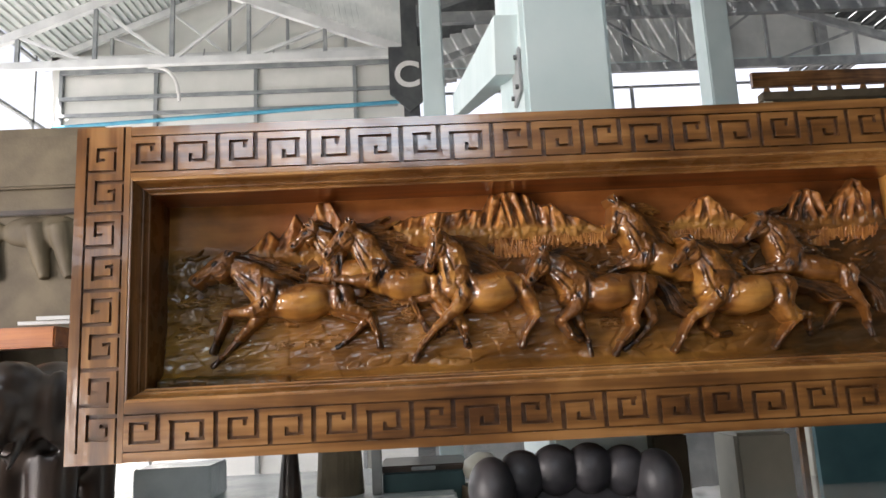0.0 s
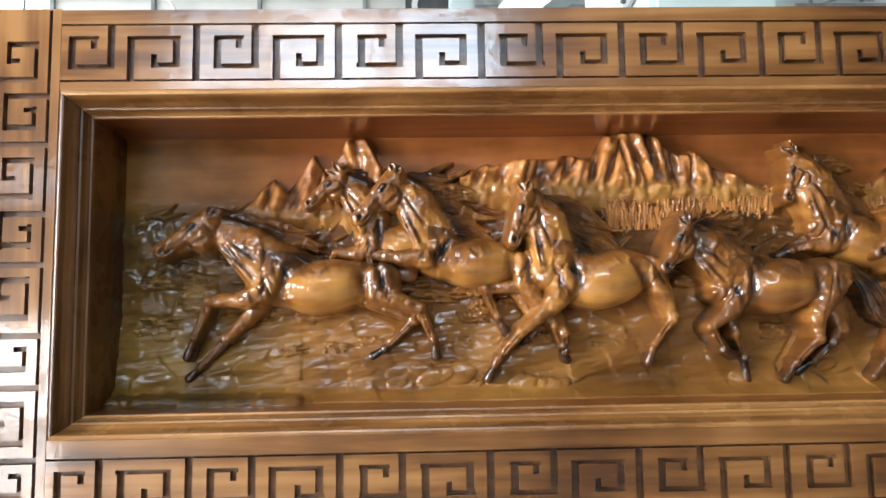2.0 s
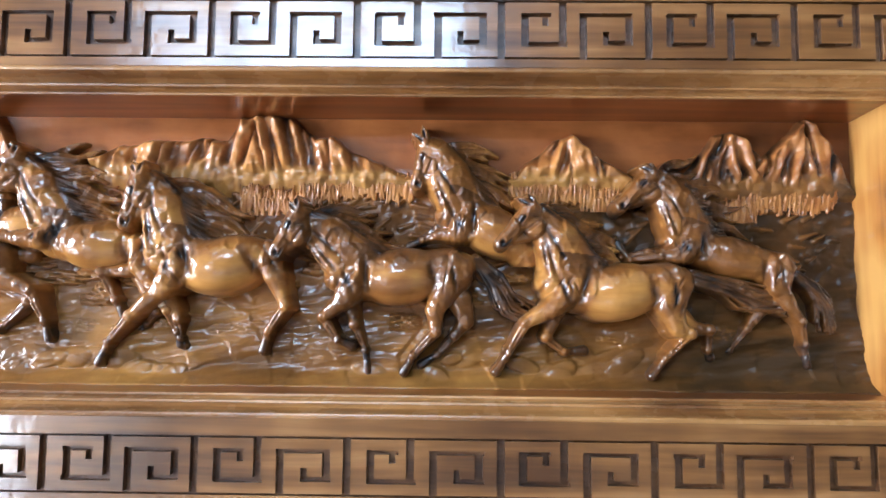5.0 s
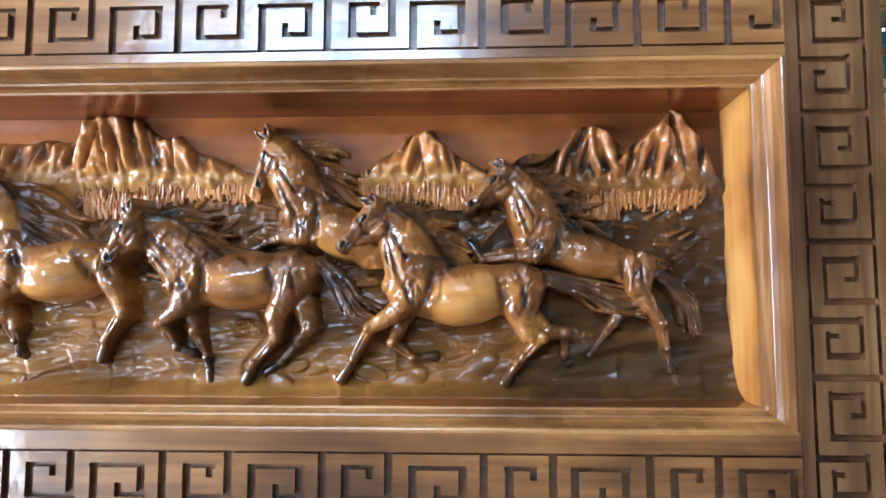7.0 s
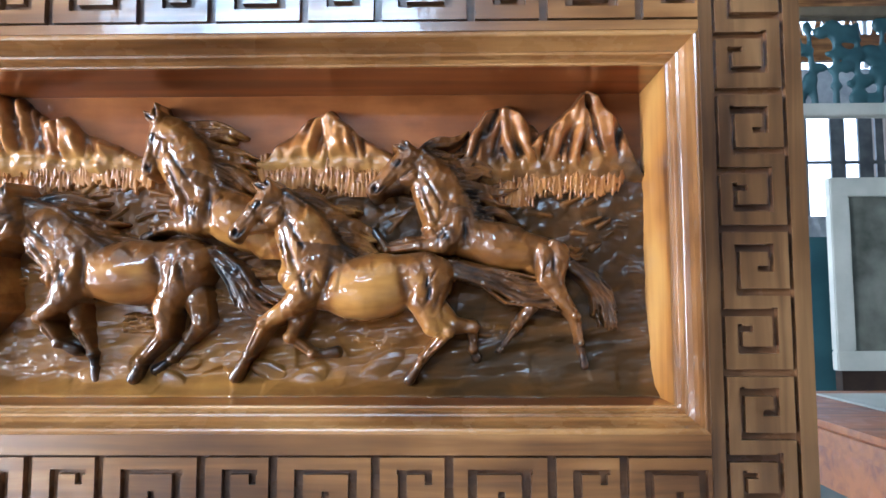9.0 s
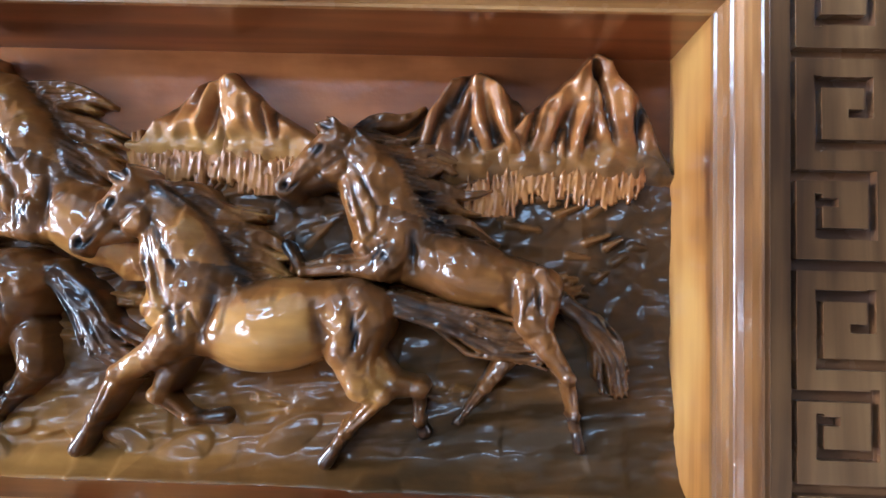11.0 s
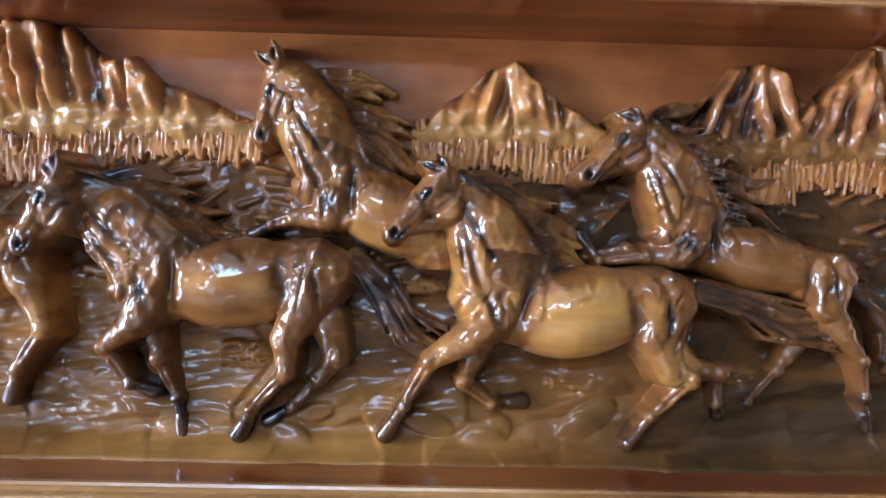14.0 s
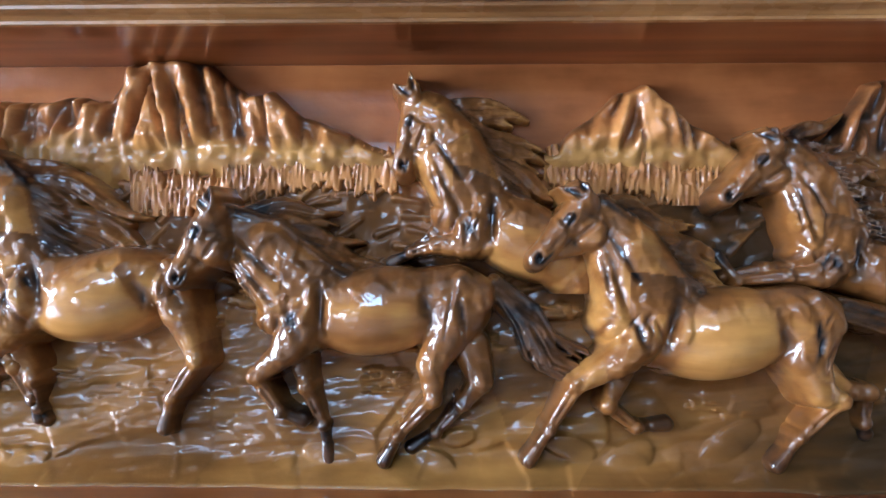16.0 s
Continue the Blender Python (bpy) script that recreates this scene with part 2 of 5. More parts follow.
def value_noise(x, y, seed):
    """Smooth lattice noise of arrays, 0 to 1."""
    xi, yi = np.floor(x).astype(int), np.floor(y).astype(int)
    fx, fy = x - xi, y - yi
    fx, fy = fx * fx * (3 - 2 * fx), fy * fy * (3 - 2 * fy)

    def rnd(a, b):
        s = np.sin(a * 127.1 + b * 311.7 + seed * 74.7) * 43758.5453
        return s - np.floor(s)

    return (rnd(xi, yi) * (1 - fx) + rnd(xi + 1, yi) * fx) * (1 - fy) + (rnd(xi, yi + 1) * (1 - fx) + rnd(xi + 1, yi + 1) * fx) * fy


def fbm(x, y, seed, octaves=4):
    total, amp = 0, 0.5
    for o in range(octaves):
        total = total + amp * value_noise(x * 2 ** o, y * 2 ** o, seed + o)
        amp /= 2
    return total


# ---- the carved panel ----
FRONT, BACK = 1.465, 1.612          # front of the frame, ground of the relief
L, R, B, T = -0.722, 1.245, 0.608, 1.303
IL, IR, IB, IT = -0.604, 1.124, 0.728, 1.186   # opening of the frame
panel = empty("carved_wall_panel", ((L + R) / 2, FRONT + 0.1, B), "long lacquered teak relief of eight running horses in a carved key-pattern frame, fixed to a column", "relief panel")


def carved_board(name, u0, u1, v0, v1, grooves, depth, upright, mat):
    """A frame board whose face is cut by straight grooves (u0, u1, v0, v1); upright boards run along z."""
    us = sorted({round(c, 4) for c in [u0, u1] + [c for g in grooves for c in g[:2]] if u0 <= c <= u1})
    vs = sorted({round(c, 4) for c in [v0, v1] + [c for g in grooves for c in g[2:]] if v0 <= c <= v1})
    nu, nv = len(us) - 1, len(vs) - 1
    low = np.zeros((nu, nv), bool)
    cu, cv = np.array([(a + b) / 2 for a, b in zip(us, us[1:])]), np.array([(a + b) / 2 for a, b in zip(vs, vs[1:])])
    for a, b, c, d in grooves:
        low |= ((cu > a) & (cu < b))[:, None] & ((cv > c) & (cv < d))[None, :]
    bm, made = bmesh.new(), {}
    back = FRONT + 0.028

    def vert(i, j, k):
        if (i, j, k) not in made:
            y = (FRONT, FRONT + depth, back)[k]
            made[i, j, k] = bm.verts.new((vs[j], y, us[i]) if upright else (us[i], y, vs[j]))
        return made[i, j, k]

    def face(*c):
        f = [vert(*p) for p in c]
        bm.faces.new(f[::-1] if upright else f)

    for i in range(nu):
        for j in range(nv):
            k = int(low[i, j])
            face((i, j, k), (i + 1, j, k), (i + 1, j + 1, k), (i, j + 1, k))
            for di, dj, p, q in ((1, 0, (i + 1, j), (i + 1, j + 1)), (0, 1, (i + 1, j + 1), (i, j + 1)), (-1, 0, (i, j + 1), (i, j)), (0, -1, (i, j), (i + 1, j))):
                a, b = i + di, j + dj
                if 0 <= a < nu and 0 <= b < nv:
                    if k == 0 and low[a, b]:
                        face((*p, 0), (*p, 1), (*q, 1), (*q, 0))
                else:
                    face((*p, k), (*p, 2), (*q, 2), (*q, k))
    # Walls and floors of the cuts take the darker groove material.
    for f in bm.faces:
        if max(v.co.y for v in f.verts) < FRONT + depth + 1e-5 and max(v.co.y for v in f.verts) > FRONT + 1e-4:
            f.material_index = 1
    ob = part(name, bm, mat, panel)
    ob.data.materials.append(DARK_GROOVE)
    bev = ob.modifiers.new("worn_edges", "BEVEL")
    bev.width, bev.segments, bev.limit_method, bev.angle_limit = 0.0016, 2, "ANGLE", radians(50)
    for p in ob.data.polygons:
        p.use_smooth = False
    return ob


def key_grooves(start, top, period, count, high, sign=1, jitter=0.0012, seed=3):
    """The strokes of a running key pattern, in pairs: one hook from above, one from below, then a full stroke."""
    rnd, g, w = random.Random(seed), [], 0.0102
    k, s = period / 0.1966, high / 0.079

    def stroke(o, x0, x1, d0, d1):
        j = rnd.uniform(-jitter, jitter)
        a, b = o + x0 * k + j, o + x1 * k + j
        c, d = top - sign * d0 * s, top - sign * d1 * s
        g.append((a, b, min(c, d), max(c, d)))

    for i in range(count):
        o = start + i * period
        e = w / 2
        stroke(o, 0.030 - e, 0.030 + e, 0.018, 0.062)
        stroke(o, 0.030 - e, 0.060 + e, 0.016, 0.022)
        stroke(o, 0.060 - e, 0.060 + e * 0.6, 0.016, 0.034)
        stroke(o, 0.030 - e, 0.082 + e, 0.056, 0.063)
        stroke(o, 0.082 - e, 0.082 + e, 0.0, 0.063)
        stroke(o, 0.110 - e, 0.110 + e, 0.016, 0.079)
        stroke(o, 0.110 - e, 0.170 + e, 0.016, 0.022)
        stroke(o, 0.170 - e, 0.170 + e, 0.016, 0.060)
        stroke(o, 0.142 - e, 0.170 + e, 0.054, 0.061)
        stroke(o, 0.142 - e, 0.142 + e * 0.6, 0.042, 0.061)
        if i < count - 1:
            stroke(o, 0.1966 - e, 0.1966 + e, 0.0, 0.079)
    return g


KL, KR = -0.622, 1.145
top_cuts = key_grooves(KL, 1.282, (KR - KL) / 9, 9, 0.079, 1, seed=3)
top_cuts += [(KL, KR, 1.2805, 1.2835), (KL, KR, 1.2015, 1.2045)]
SIDES = {}
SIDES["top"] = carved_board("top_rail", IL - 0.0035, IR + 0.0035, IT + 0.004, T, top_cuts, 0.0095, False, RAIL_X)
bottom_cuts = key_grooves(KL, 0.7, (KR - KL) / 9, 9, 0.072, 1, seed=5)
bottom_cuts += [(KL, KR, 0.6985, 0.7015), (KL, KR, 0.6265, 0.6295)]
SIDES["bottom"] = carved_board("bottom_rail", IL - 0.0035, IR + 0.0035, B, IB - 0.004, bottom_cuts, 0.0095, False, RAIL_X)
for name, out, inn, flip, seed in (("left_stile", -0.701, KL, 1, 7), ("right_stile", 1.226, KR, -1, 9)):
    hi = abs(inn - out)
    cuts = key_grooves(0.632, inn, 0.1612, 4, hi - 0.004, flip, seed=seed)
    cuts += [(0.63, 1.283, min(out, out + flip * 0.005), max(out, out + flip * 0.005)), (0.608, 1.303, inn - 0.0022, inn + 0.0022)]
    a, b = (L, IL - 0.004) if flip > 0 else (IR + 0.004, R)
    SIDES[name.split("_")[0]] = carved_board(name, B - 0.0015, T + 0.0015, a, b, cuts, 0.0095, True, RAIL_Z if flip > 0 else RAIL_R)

# moulding: inset from the opening, depth behind the frame's face
PROFILE = [(-0.004, 0.0015), (0.0, 0.0005), (0.002, 0.0012), (0.003, 0.004), (0.0045, 0.012), (0.0075, 0.020), (0.0105, 0.025), (0.0115, 0.027),
           (0.0118, 0.030), (0.0145, 0.031), (0.0155, 0.034), (0.0165, 0.041), (0.0185, 0.045), (0.0190, 0.047), (0.0215, 0.048), (0.022, 0.053)]


def mitred(name, side, profile, mat, smooth=True):
    """One mitred length of a moulding along one side of the opening."""
    bm = bmesh.new()
    rows = []
    for s, d in profile:
        c = {"top": ((IL + s, IT - s), (IR - s, IT - s)), "bottom": ((IR - s, IB + s), (IL + s, IB + s)),
             "left": ((IL + s, IB + s), (IL + s, IT - s)), "right": ((IR - s, IT - s), (IR - s, IB + s))}[side]
        a, b = Vector((c[0][0], FRONT + d, c[0][1])), Vector((c[1][0], FRONT + d, c[1][1]))
        rows.append([bm.verts.new(a.lerp(b, i / 24)) for i in range(25)])
    for r, q in zip(rows, rows[1:]):
        for i in range(24):
            bm.faces.new((r[i], q[i], q[i + 1], r[i + 1]))
    ob = part(name, bm, mat, SIDES[side], smooth=False)
    so = ob.modifiers.new("board", "SOLIDIFY")
    so.thickness, so.offset = 0.006, -1
    return ob


WALLS = [(0.022, 0.053), (0.024, 0.08), (0.027, 0.12), (0.030, 0.162)]
for side in ("top", "bottom", "left", "right"):
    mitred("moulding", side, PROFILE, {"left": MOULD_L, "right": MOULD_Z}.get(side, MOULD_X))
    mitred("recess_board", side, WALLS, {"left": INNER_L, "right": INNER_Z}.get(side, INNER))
part("back_board", boxed(L + 0.01, 1.64, B + 0.01, R - 0.01, 1.655, T - 0.01), RAW, panel)
for name, a in (("top_casing", (L, FRONT + 0.026, T - 0.02, R, 1.655, T - 0.001)), ("bottom_casing", (L, FRONT + 0.026, B + 0.001, R, 1.655, B + 0.02)),
                ("left_casing", (L + 0.001, FRONT + 0.026, B + 0.02, L + 0.02, 1.655, T - 0.02)), ("right_casing", (R - 0.02, FRONT + 0.026, B + 0.02, R - 0.001, 1.655, T - 0.02))):
    part(name, boxed(*a), RAIL_X, panel)


# ---- relief carving: height fields that grow out of the ground of the panel ----
def chips(x, y, seed):
    """Gouge chips: small tilted planes, one to a cell of a jittered grid. Heights about -0.5 to 0.5, and a random value a chip."""
    xi, yi = np.floor(x).astype(int), np.floor(y).astype(int)

    def rnd(a, b, k):
        s = np.sin(a * 127.1 + b * 311.7 + (seed + k) * 74.7) * 43758.5453
        return s - np.floor(s)

    best, h, val = np.full(x.shape, 1e9), np.zeros(x.shape), np.zeros(x.shape)
    for i in (-1, 0, 1):
        for j in (-1, 0, 1):
            a, b = xi + i, yi + j
            dx, dy = x - (a + rnd(a, b, 1)), y - (b + rnd(a, b, 2))
            d = dx * dx + dy * dy
            near = d < best
            best = np.where(near, d, best)
            h = np.where(near, (rnd(a, b, 3) - 0.5) * dx * 1.2 + (rnd(a, b, 4) - 0.5) * dy * 1.2 + 0.3 * (rnd(a, b, 5) - 0.5), h)
            val = np.where(near, rnd(a, b, 6), val)
    return h, val


HOST = [panel]      # what new carving belongs to: the panel, then the ground of its relief


class Relief:
    """A patch of carving over x and z; h is its height above the ground of the panel, tone its stain with painted
    shade.
    """

    def __init__(self, u0, u1, v0, v1, step):
        self.u, self.v = np.arange(u0, u1 + step, step), np.arange(v0, v1 + step, step)
        self.U, self.V = np.meshgrid(self.u, self.v, indexing="ij")
        self.h = np.full(self.U.shape, -0.05)
        self.tone = np.full(self.U.shape, 0.4)
        self.step = step

    def window(self, lo, hi):
        a, b = np.searchsorted(self.u, (lo[0], hi[0]))
        c, d = np.searchsorted(self.v, (lo[1], hi[1]))
        return slice(max(a - 1, 0), b + 1), slice(max(c - 1, 0), d + 1)

    def put(self, s, g, k, tone):
        old = self.h[s]
        e = np.maximum(k - np.abs(old - g), 0) / k
        self.h[s] = np.maximum(old, g) + e * e * k / 4
        if tone is not None:
            f = np.clip((g - old) / 0.004 + 0.5, 0, 1)
            self.tone[s] = self.tone[s] * (1 - f) + tone * f

    def limb(self, p, q, r0, r1, w0, w1, k=0.004, tone=None, deep=1.0):
        """A tapered round limb from p to q."""
        m = max(r0, r1) * 1.6 + 0.01
        s = self.window((min(p[0], q[0]) - m, min(p[1], q[1]) - m), (max(p[0], q[0]) + m, max(p[1], q[1]) + m))
        U, V = self.U[s], self.V[s]
        dx, dy = q[0] - p[0], q[1] - p[1]
        t = np.clip(((U - p[0]) * dx + (V - p[1]) * dy) / (dx * dx + dy * dy + 1e-12), 0, 1)
        d = np.hypot(U - p[0] - t * dx, V - p[1] - t * dy)
        r, w = r0 + (r1 - r0) * t, w0 + (w1 - w0) * t
        g = w + deep * r * np.sqrt(np.clip(1 - (d / r) ** 2, 0, 1)) - 11.0 * np.maximum(d - r, 0)
        self.put(s, g, k, tone)

    def dome(self, c, q, a, b, w, tall, k=0.004, tone=None):
        """An egg-shaped swelling round c, its long axis towards q."""
        m = max(a, b) * 1.3 + 0.01
        s = self.window((c[0] - m, c[1] - m), (c[0] + m, c[1] + m))
        d = math.dist(c, q) or 1.0
        ax, ay = (q[0] - c[0]) / d, (q[1] - c[1]) / d
        dx, dy = self.U[s] - c[0], self.V[s] - c[1]
        r = np.hypot((dx * ax + dy * ay) / a, (dy * ax - dx * ay) / b)
        self.put(s, w + tall * np.sqrt(np.clip(1 - r * r, 0, 1)) - 9.0 * np.maximum(r - 1, 0) * min(a, b), k, tone)

    def facets(self, where, scale, deep, seed, skew=0.3):
        """Flat cuts of the gouge, softened by sanding."""
        h, val = chips(self.U * scale + self.V * scale * skew, self.V * scale * 0.8 - self.U * scale * skew, seed)
        for i in range(2):
            h = (h + np.roll(h, 1, 0) + np.roll(h, -1, 0) + np.roll(h, 1, 1) + np.roll(h, -1, 1)) / 5
        self.h = self.h + deep * h * where
        return val

    def chain(self, pts, rs, ws, k=0.004, tones=None, deep=1.0):
        for i in range(len(pts) - 1):
            self.limb(pts[i], pts[i + 1], rs[i], rs[i + 1], ws[i], ws[i + 1], k, tones[i] if tones else None, deep)

    def groove(self, p, q, wide, depth, tone=0.0):
        m = wide * 3
        s = self.window((min(p[0], q[0]) - m, min(p[1], q[1]) - m), (max(p[0], q[0]) + m, max(p[1], q[1]) + m))
        U, V = self.U[s], self.V[s]
        dx, dy = q[0] - p[0], q[1] - p[1]
        t = np.clip(((U - p[0]) * dx + (V - p[1]) * dy) / (dx * dx + dy * dy + 1e-12), 0, 1)
        d = np.hypot(U - p[0] - t * dx, V - p[1] - t * dy)
        g = np.exp(-(d / wide) ** 2) * (0.35 + 0.65 * np.sin(np.pi * np.clip(t, 0.05, 0.95)))
        self.h[s] -= depth * g
        # Shade is painted along the cut by raising its tone.
        self.tone[s] += 1.5 * tone * g

    def mesh(self, name, mat, olive, keep=-0.012, ground=BACK, label="", gloss=1.0):
        nu, nv = self.U.shape
        ok = self.h > keep
        cell = ok[:-1, :-1] | ok[1:, :-1] | ok[:-1, 1:] | ok[1:, 1:]
        ids = np.arange(nu * nv).reshape(nu, nv)
        f = np.stack([ids[:-1, :-1][cell], ids[1:, :-1][cell], ids[1:, 1:][cell], ids[:-1, 1:][cell]], 1)
        used, inv = np.unique(f, return_inverse=True)
        f = inv.reshape(f.shape)
        co = np.stack([self.U.ravel()[used], ground - np.maximum(self.h, -0.02).ravel()[used], self.V.ravel()[used]], 1)
        me = bpy.data.meshes.new(name)
        me.vertices.add(len(co))
        me.vertices.foreach_set("co", co.astype(np.float32).ravel())
        me.loops.add(f.size)
        me.loops.foreach_set("vertex_index", f.astype(np.int32).ravel())
        me.polygons.add(len(f))
        me.polygons.foreach_set("loop_start", np.arange(0, f.size, 4, dtype=np.int32))
        me.polygons.foreach_set("use_smooth", np.ones(len(f), bool))
        me.update(calc_edges=True)
        at = me.color_attributes.new("tone", "FLOAT_COLOR", "POINT")
        col = np.zeros((len(co), 4), np.float32)
        col[:, 0], col[:, 1], col[:, 3] = np.clip(self.tone, 0, 1).ravel()[used], np.broadcast_to(olive, self.U.shape).ravel()[used], 1
        col[:, 2] = np.broadcast_to(gloss, self.U.shape).ravel()[used]
        at.data.foreach_set("color", col.ravel())
        me.materials.append(mat)
        ob = new(name, me)
        ob.parent = HOST[-1]
        ob.matrix_parent_inverse = HOST[-1].matrix_world.inverted()
        if label:
            ob["label"] = label
        return ob


def lerp(p, q, t):
    return (p[0] + (q[0] - p[0]) * t, p[1] + (q[1] - p[1]) * t)


def locks(rel, rnd, roots, flow, length, r, w, tone, pale=0.7):
    """Wind-blown clumps of hair from points of a crest, each cut into fine strands."""
    base = math.atan2(flow[1], flow[0])
    n = 8
    for p, f in roots:
        a = base + rnd.uniform(-0.12, 0.12) + 0.5 * (0.45 - f)
        le = length * rnd.uniform(0.8, 1.15)
        bend, ph = rnd.uniform(-0.35, 0.25), rnd.uniform(0, 6)
        pts, (x, y) = [p], p
        for s in range(n):
            a2 = a + 0.34 * math.sin(ph + s * 0.9) + bend * s / n
            x, y = x + math.cos(a2) * le / n, y + math.sin(a2) * le / n
            pts.append((x, y))
        rs = [r * (0.75 + 0.5 * math.sin(2.6 * s / n)) * (1 - 0.8 * (s / n) ** 2) for s in range(n + 1)]
        ws = [max(w * (1 - 0.55 * s / n), 0.009) for s in range(n + 1)]
        u = rnd.uniform(-0.1, 0.1)
        rel.chain(pts, rs, ws, 0.001, [tone + u - pale * (s / n) ** 0.8 for s in range(n)], 0.5)
        for k in range(8):
            o, lag = rnd.uniform(-0.9, 0.9), rnd.uniform(0.8, 1.12)
            fine = []
            for s in range(n + 1):
                q = lerp(pts[0], pts[s], lag)
                fine.append((q[0] - math.sin(a) * o * rs[s], q[1] + math.cos(a) * o * rs[s]))
            lift = [ws[s] + 0.5 * rs[s] * math.sqrt(1 - o * o) - 0.0004 for s in range(n + 1)]
            v = u + rnd.uniform(-0.14, 0.14)
            rel.chain(fine, [max(rs[s] * 0.2, 0.0011) for s in range(n + 1)], lift, 0.0005, [tone + v - pale * (s / n) ** 0.8 for s in range(n)], 0.9)


def carved_horse(rb, lay, poll, nose, jaw, ears, crest, throat, body, wind, legs, tail, shade=0.0, rump=1.0, head=0.0):
    """One horse in high relief. rb: radius of its barrel, lay: height of its middle above the ground of the panel."""
    pts = [poll, nose, jaw, *ears, *crest, *throat, *body, *[p for g in legs for p in g], *tail]
    pad = rb * 1.5
    rel = Relief(min(p[0] for p in pts) - pad, max(p[0] for p in pts) + pad, max(min(p[1] for p in pts) - 0.02, 0.735), min(max(p[1] for p in pts) + pad, 1.165), 0.0014)
    rnd = random.Random(int(poll[0] * 1000))
    sh, ba, hip = body
    lay += 0.008
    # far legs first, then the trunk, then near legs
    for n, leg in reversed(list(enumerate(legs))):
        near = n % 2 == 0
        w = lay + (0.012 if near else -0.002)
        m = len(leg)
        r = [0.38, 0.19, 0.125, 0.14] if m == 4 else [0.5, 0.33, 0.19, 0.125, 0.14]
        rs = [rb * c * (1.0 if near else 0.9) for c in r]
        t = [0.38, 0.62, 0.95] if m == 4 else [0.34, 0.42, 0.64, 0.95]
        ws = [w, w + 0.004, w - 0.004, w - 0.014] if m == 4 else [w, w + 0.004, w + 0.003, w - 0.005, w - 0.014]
        # Far legs get a darker tone for the shade behind the near ones.
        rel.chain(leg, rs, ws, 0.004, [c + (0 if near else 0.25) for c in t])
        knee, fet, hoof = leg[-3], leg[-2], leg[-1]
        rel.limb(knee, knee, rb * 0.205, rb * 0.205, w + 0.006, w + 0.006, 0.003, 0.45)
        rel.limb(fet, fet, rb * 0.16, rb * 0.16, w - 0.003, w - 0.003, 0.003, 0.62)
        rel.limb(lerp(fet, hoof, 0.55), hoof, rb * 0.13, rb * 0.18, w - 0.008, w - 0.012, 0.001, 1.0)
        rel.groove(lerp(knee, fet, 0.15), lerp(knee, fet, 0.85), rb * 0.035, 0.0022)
    # trunk
    flank = (lerp(ba, hip, 0.62)[0], lerp(ba, hip, 0.62)[1] + rb * 0.12)
    rel.limb((sh[0], sh[1] + rb * 0.05), ba, rb * 0.88, rb * 0.92, lay - 0.005, lay - 0.005, 0.012, 0.24)
    rel.limb(ba, flank, rb * 0.92, rb * 0.78, lay - 0.005, lay - 0.003, 0.012, 0.10)
    rel.limb(flank, (hip[0], hip[1] + rb * 0.08), rb * 0.8 * rump, rb * 0.88 * rump, lay - 0.002, lay - 0.01 * (rump < 1), 0.010, 0.36)
    rel.dome(lerp(ba, flank, 0.12), flank, rb * 1.6, rb * 0.98, lay - 0.002, rb * 1.06, 0.012, 0.02)
    # neck
    c0, c1, c2 = crest
    t0, t1 = throat
    for f, tone in ((0.3, 0.42), (0.62, 0.22)):
        a, b, c = lerp(c0, t0, f), lerp(c1, lerp(t0, t1, 0.5), f), lerp(c2, t1, f)
        ra, rc = math.dist(c0, t0) * 0.42, math.dist(c2, t1) * 0.37
        rel.chain([a, b, c], [ra, (ra + rc) / 2, rc], [lay + 0.006, lay + 0.010, lay + 0.004], 0.010, [tone, tone - 0.1])
    rel.chain([lerp(c0, t0, 0.9), lerp(c1, lerp(t0, t1, 0.5), 0.88), lerp(c2, t1, 0.8)], [rb * 0.13, rb * 0.17, rb * 0.2], [lay + 0.02, lay + 0.028, lay + 0.026], 0.003, [0.45, 0.3])
    rel.limb(lerp(c2, t1, 0.8), lerp(sh, t1, 0.55), rb * 0.42, rb * 0.5, lay + 0.010, lay + 0.012, 0.004, 0.3)
    # shoulder blade, upper arm, chest
    rel.limb(lerp(c2, sh, 0.35), lerp(sh, legs[0][0], 0.55), rb * 0.3, rb * 0.46, lay + 0.018, lay + 0.020, 0.004, 0.42)
    rel.limb(lerp(sh, legs[0][0], 0.5), lerp(legs[0][0], legs[0][1], 0.35), rb * 0.44, rb * 0.34, lay + 0.022, lay + 0.020, 0.003, 0.44)
    rel.limb(lerp(legs[0][0], legs[0][1], 0.2), legs[0][1], rb * 0.36, rb * 0.19, lay + 0.020, lay + 0.016, 0.003, 0.45)
    # near thigh and buttock over the trunk
    if len(legs) > 2:
        k0, k1 = legs[2][0], legs[2][1]
        rq = rb * rump
        rel.limb((hip[0] + rq * 0.35, hip[1] + rq * 0.25), lerp(k0, k1, 0.3), rq * 0.56, rq * 0.42, lay + 0.010, lay + 0.012, 0.004, 0.46)
        rel.limb((hip[0] - rq * 0.2, hip[1] + rq * 0.4), (k0[0] - rq * 0.12, k0[1]), rq * 0.3, rq * 0.4, lay + 0.020, lay + 0.018, 0.006, 0.36)
        rel.limb(k0, k1, rq * 0.46, rq * 0.27, lay + 0.016, lay + 0.014, 0.003, 0.38)
        rel.limb((hip[0] + rq * 0.2, hip[1] + rq * 0.62), (hip[0] + rq * 0.62, hip[1] + rq * 0.1), rq * 0.2, rq * 0.2, lay + 0.026 * rump, lay + 0.022 * rump, 0.006, 0.3)
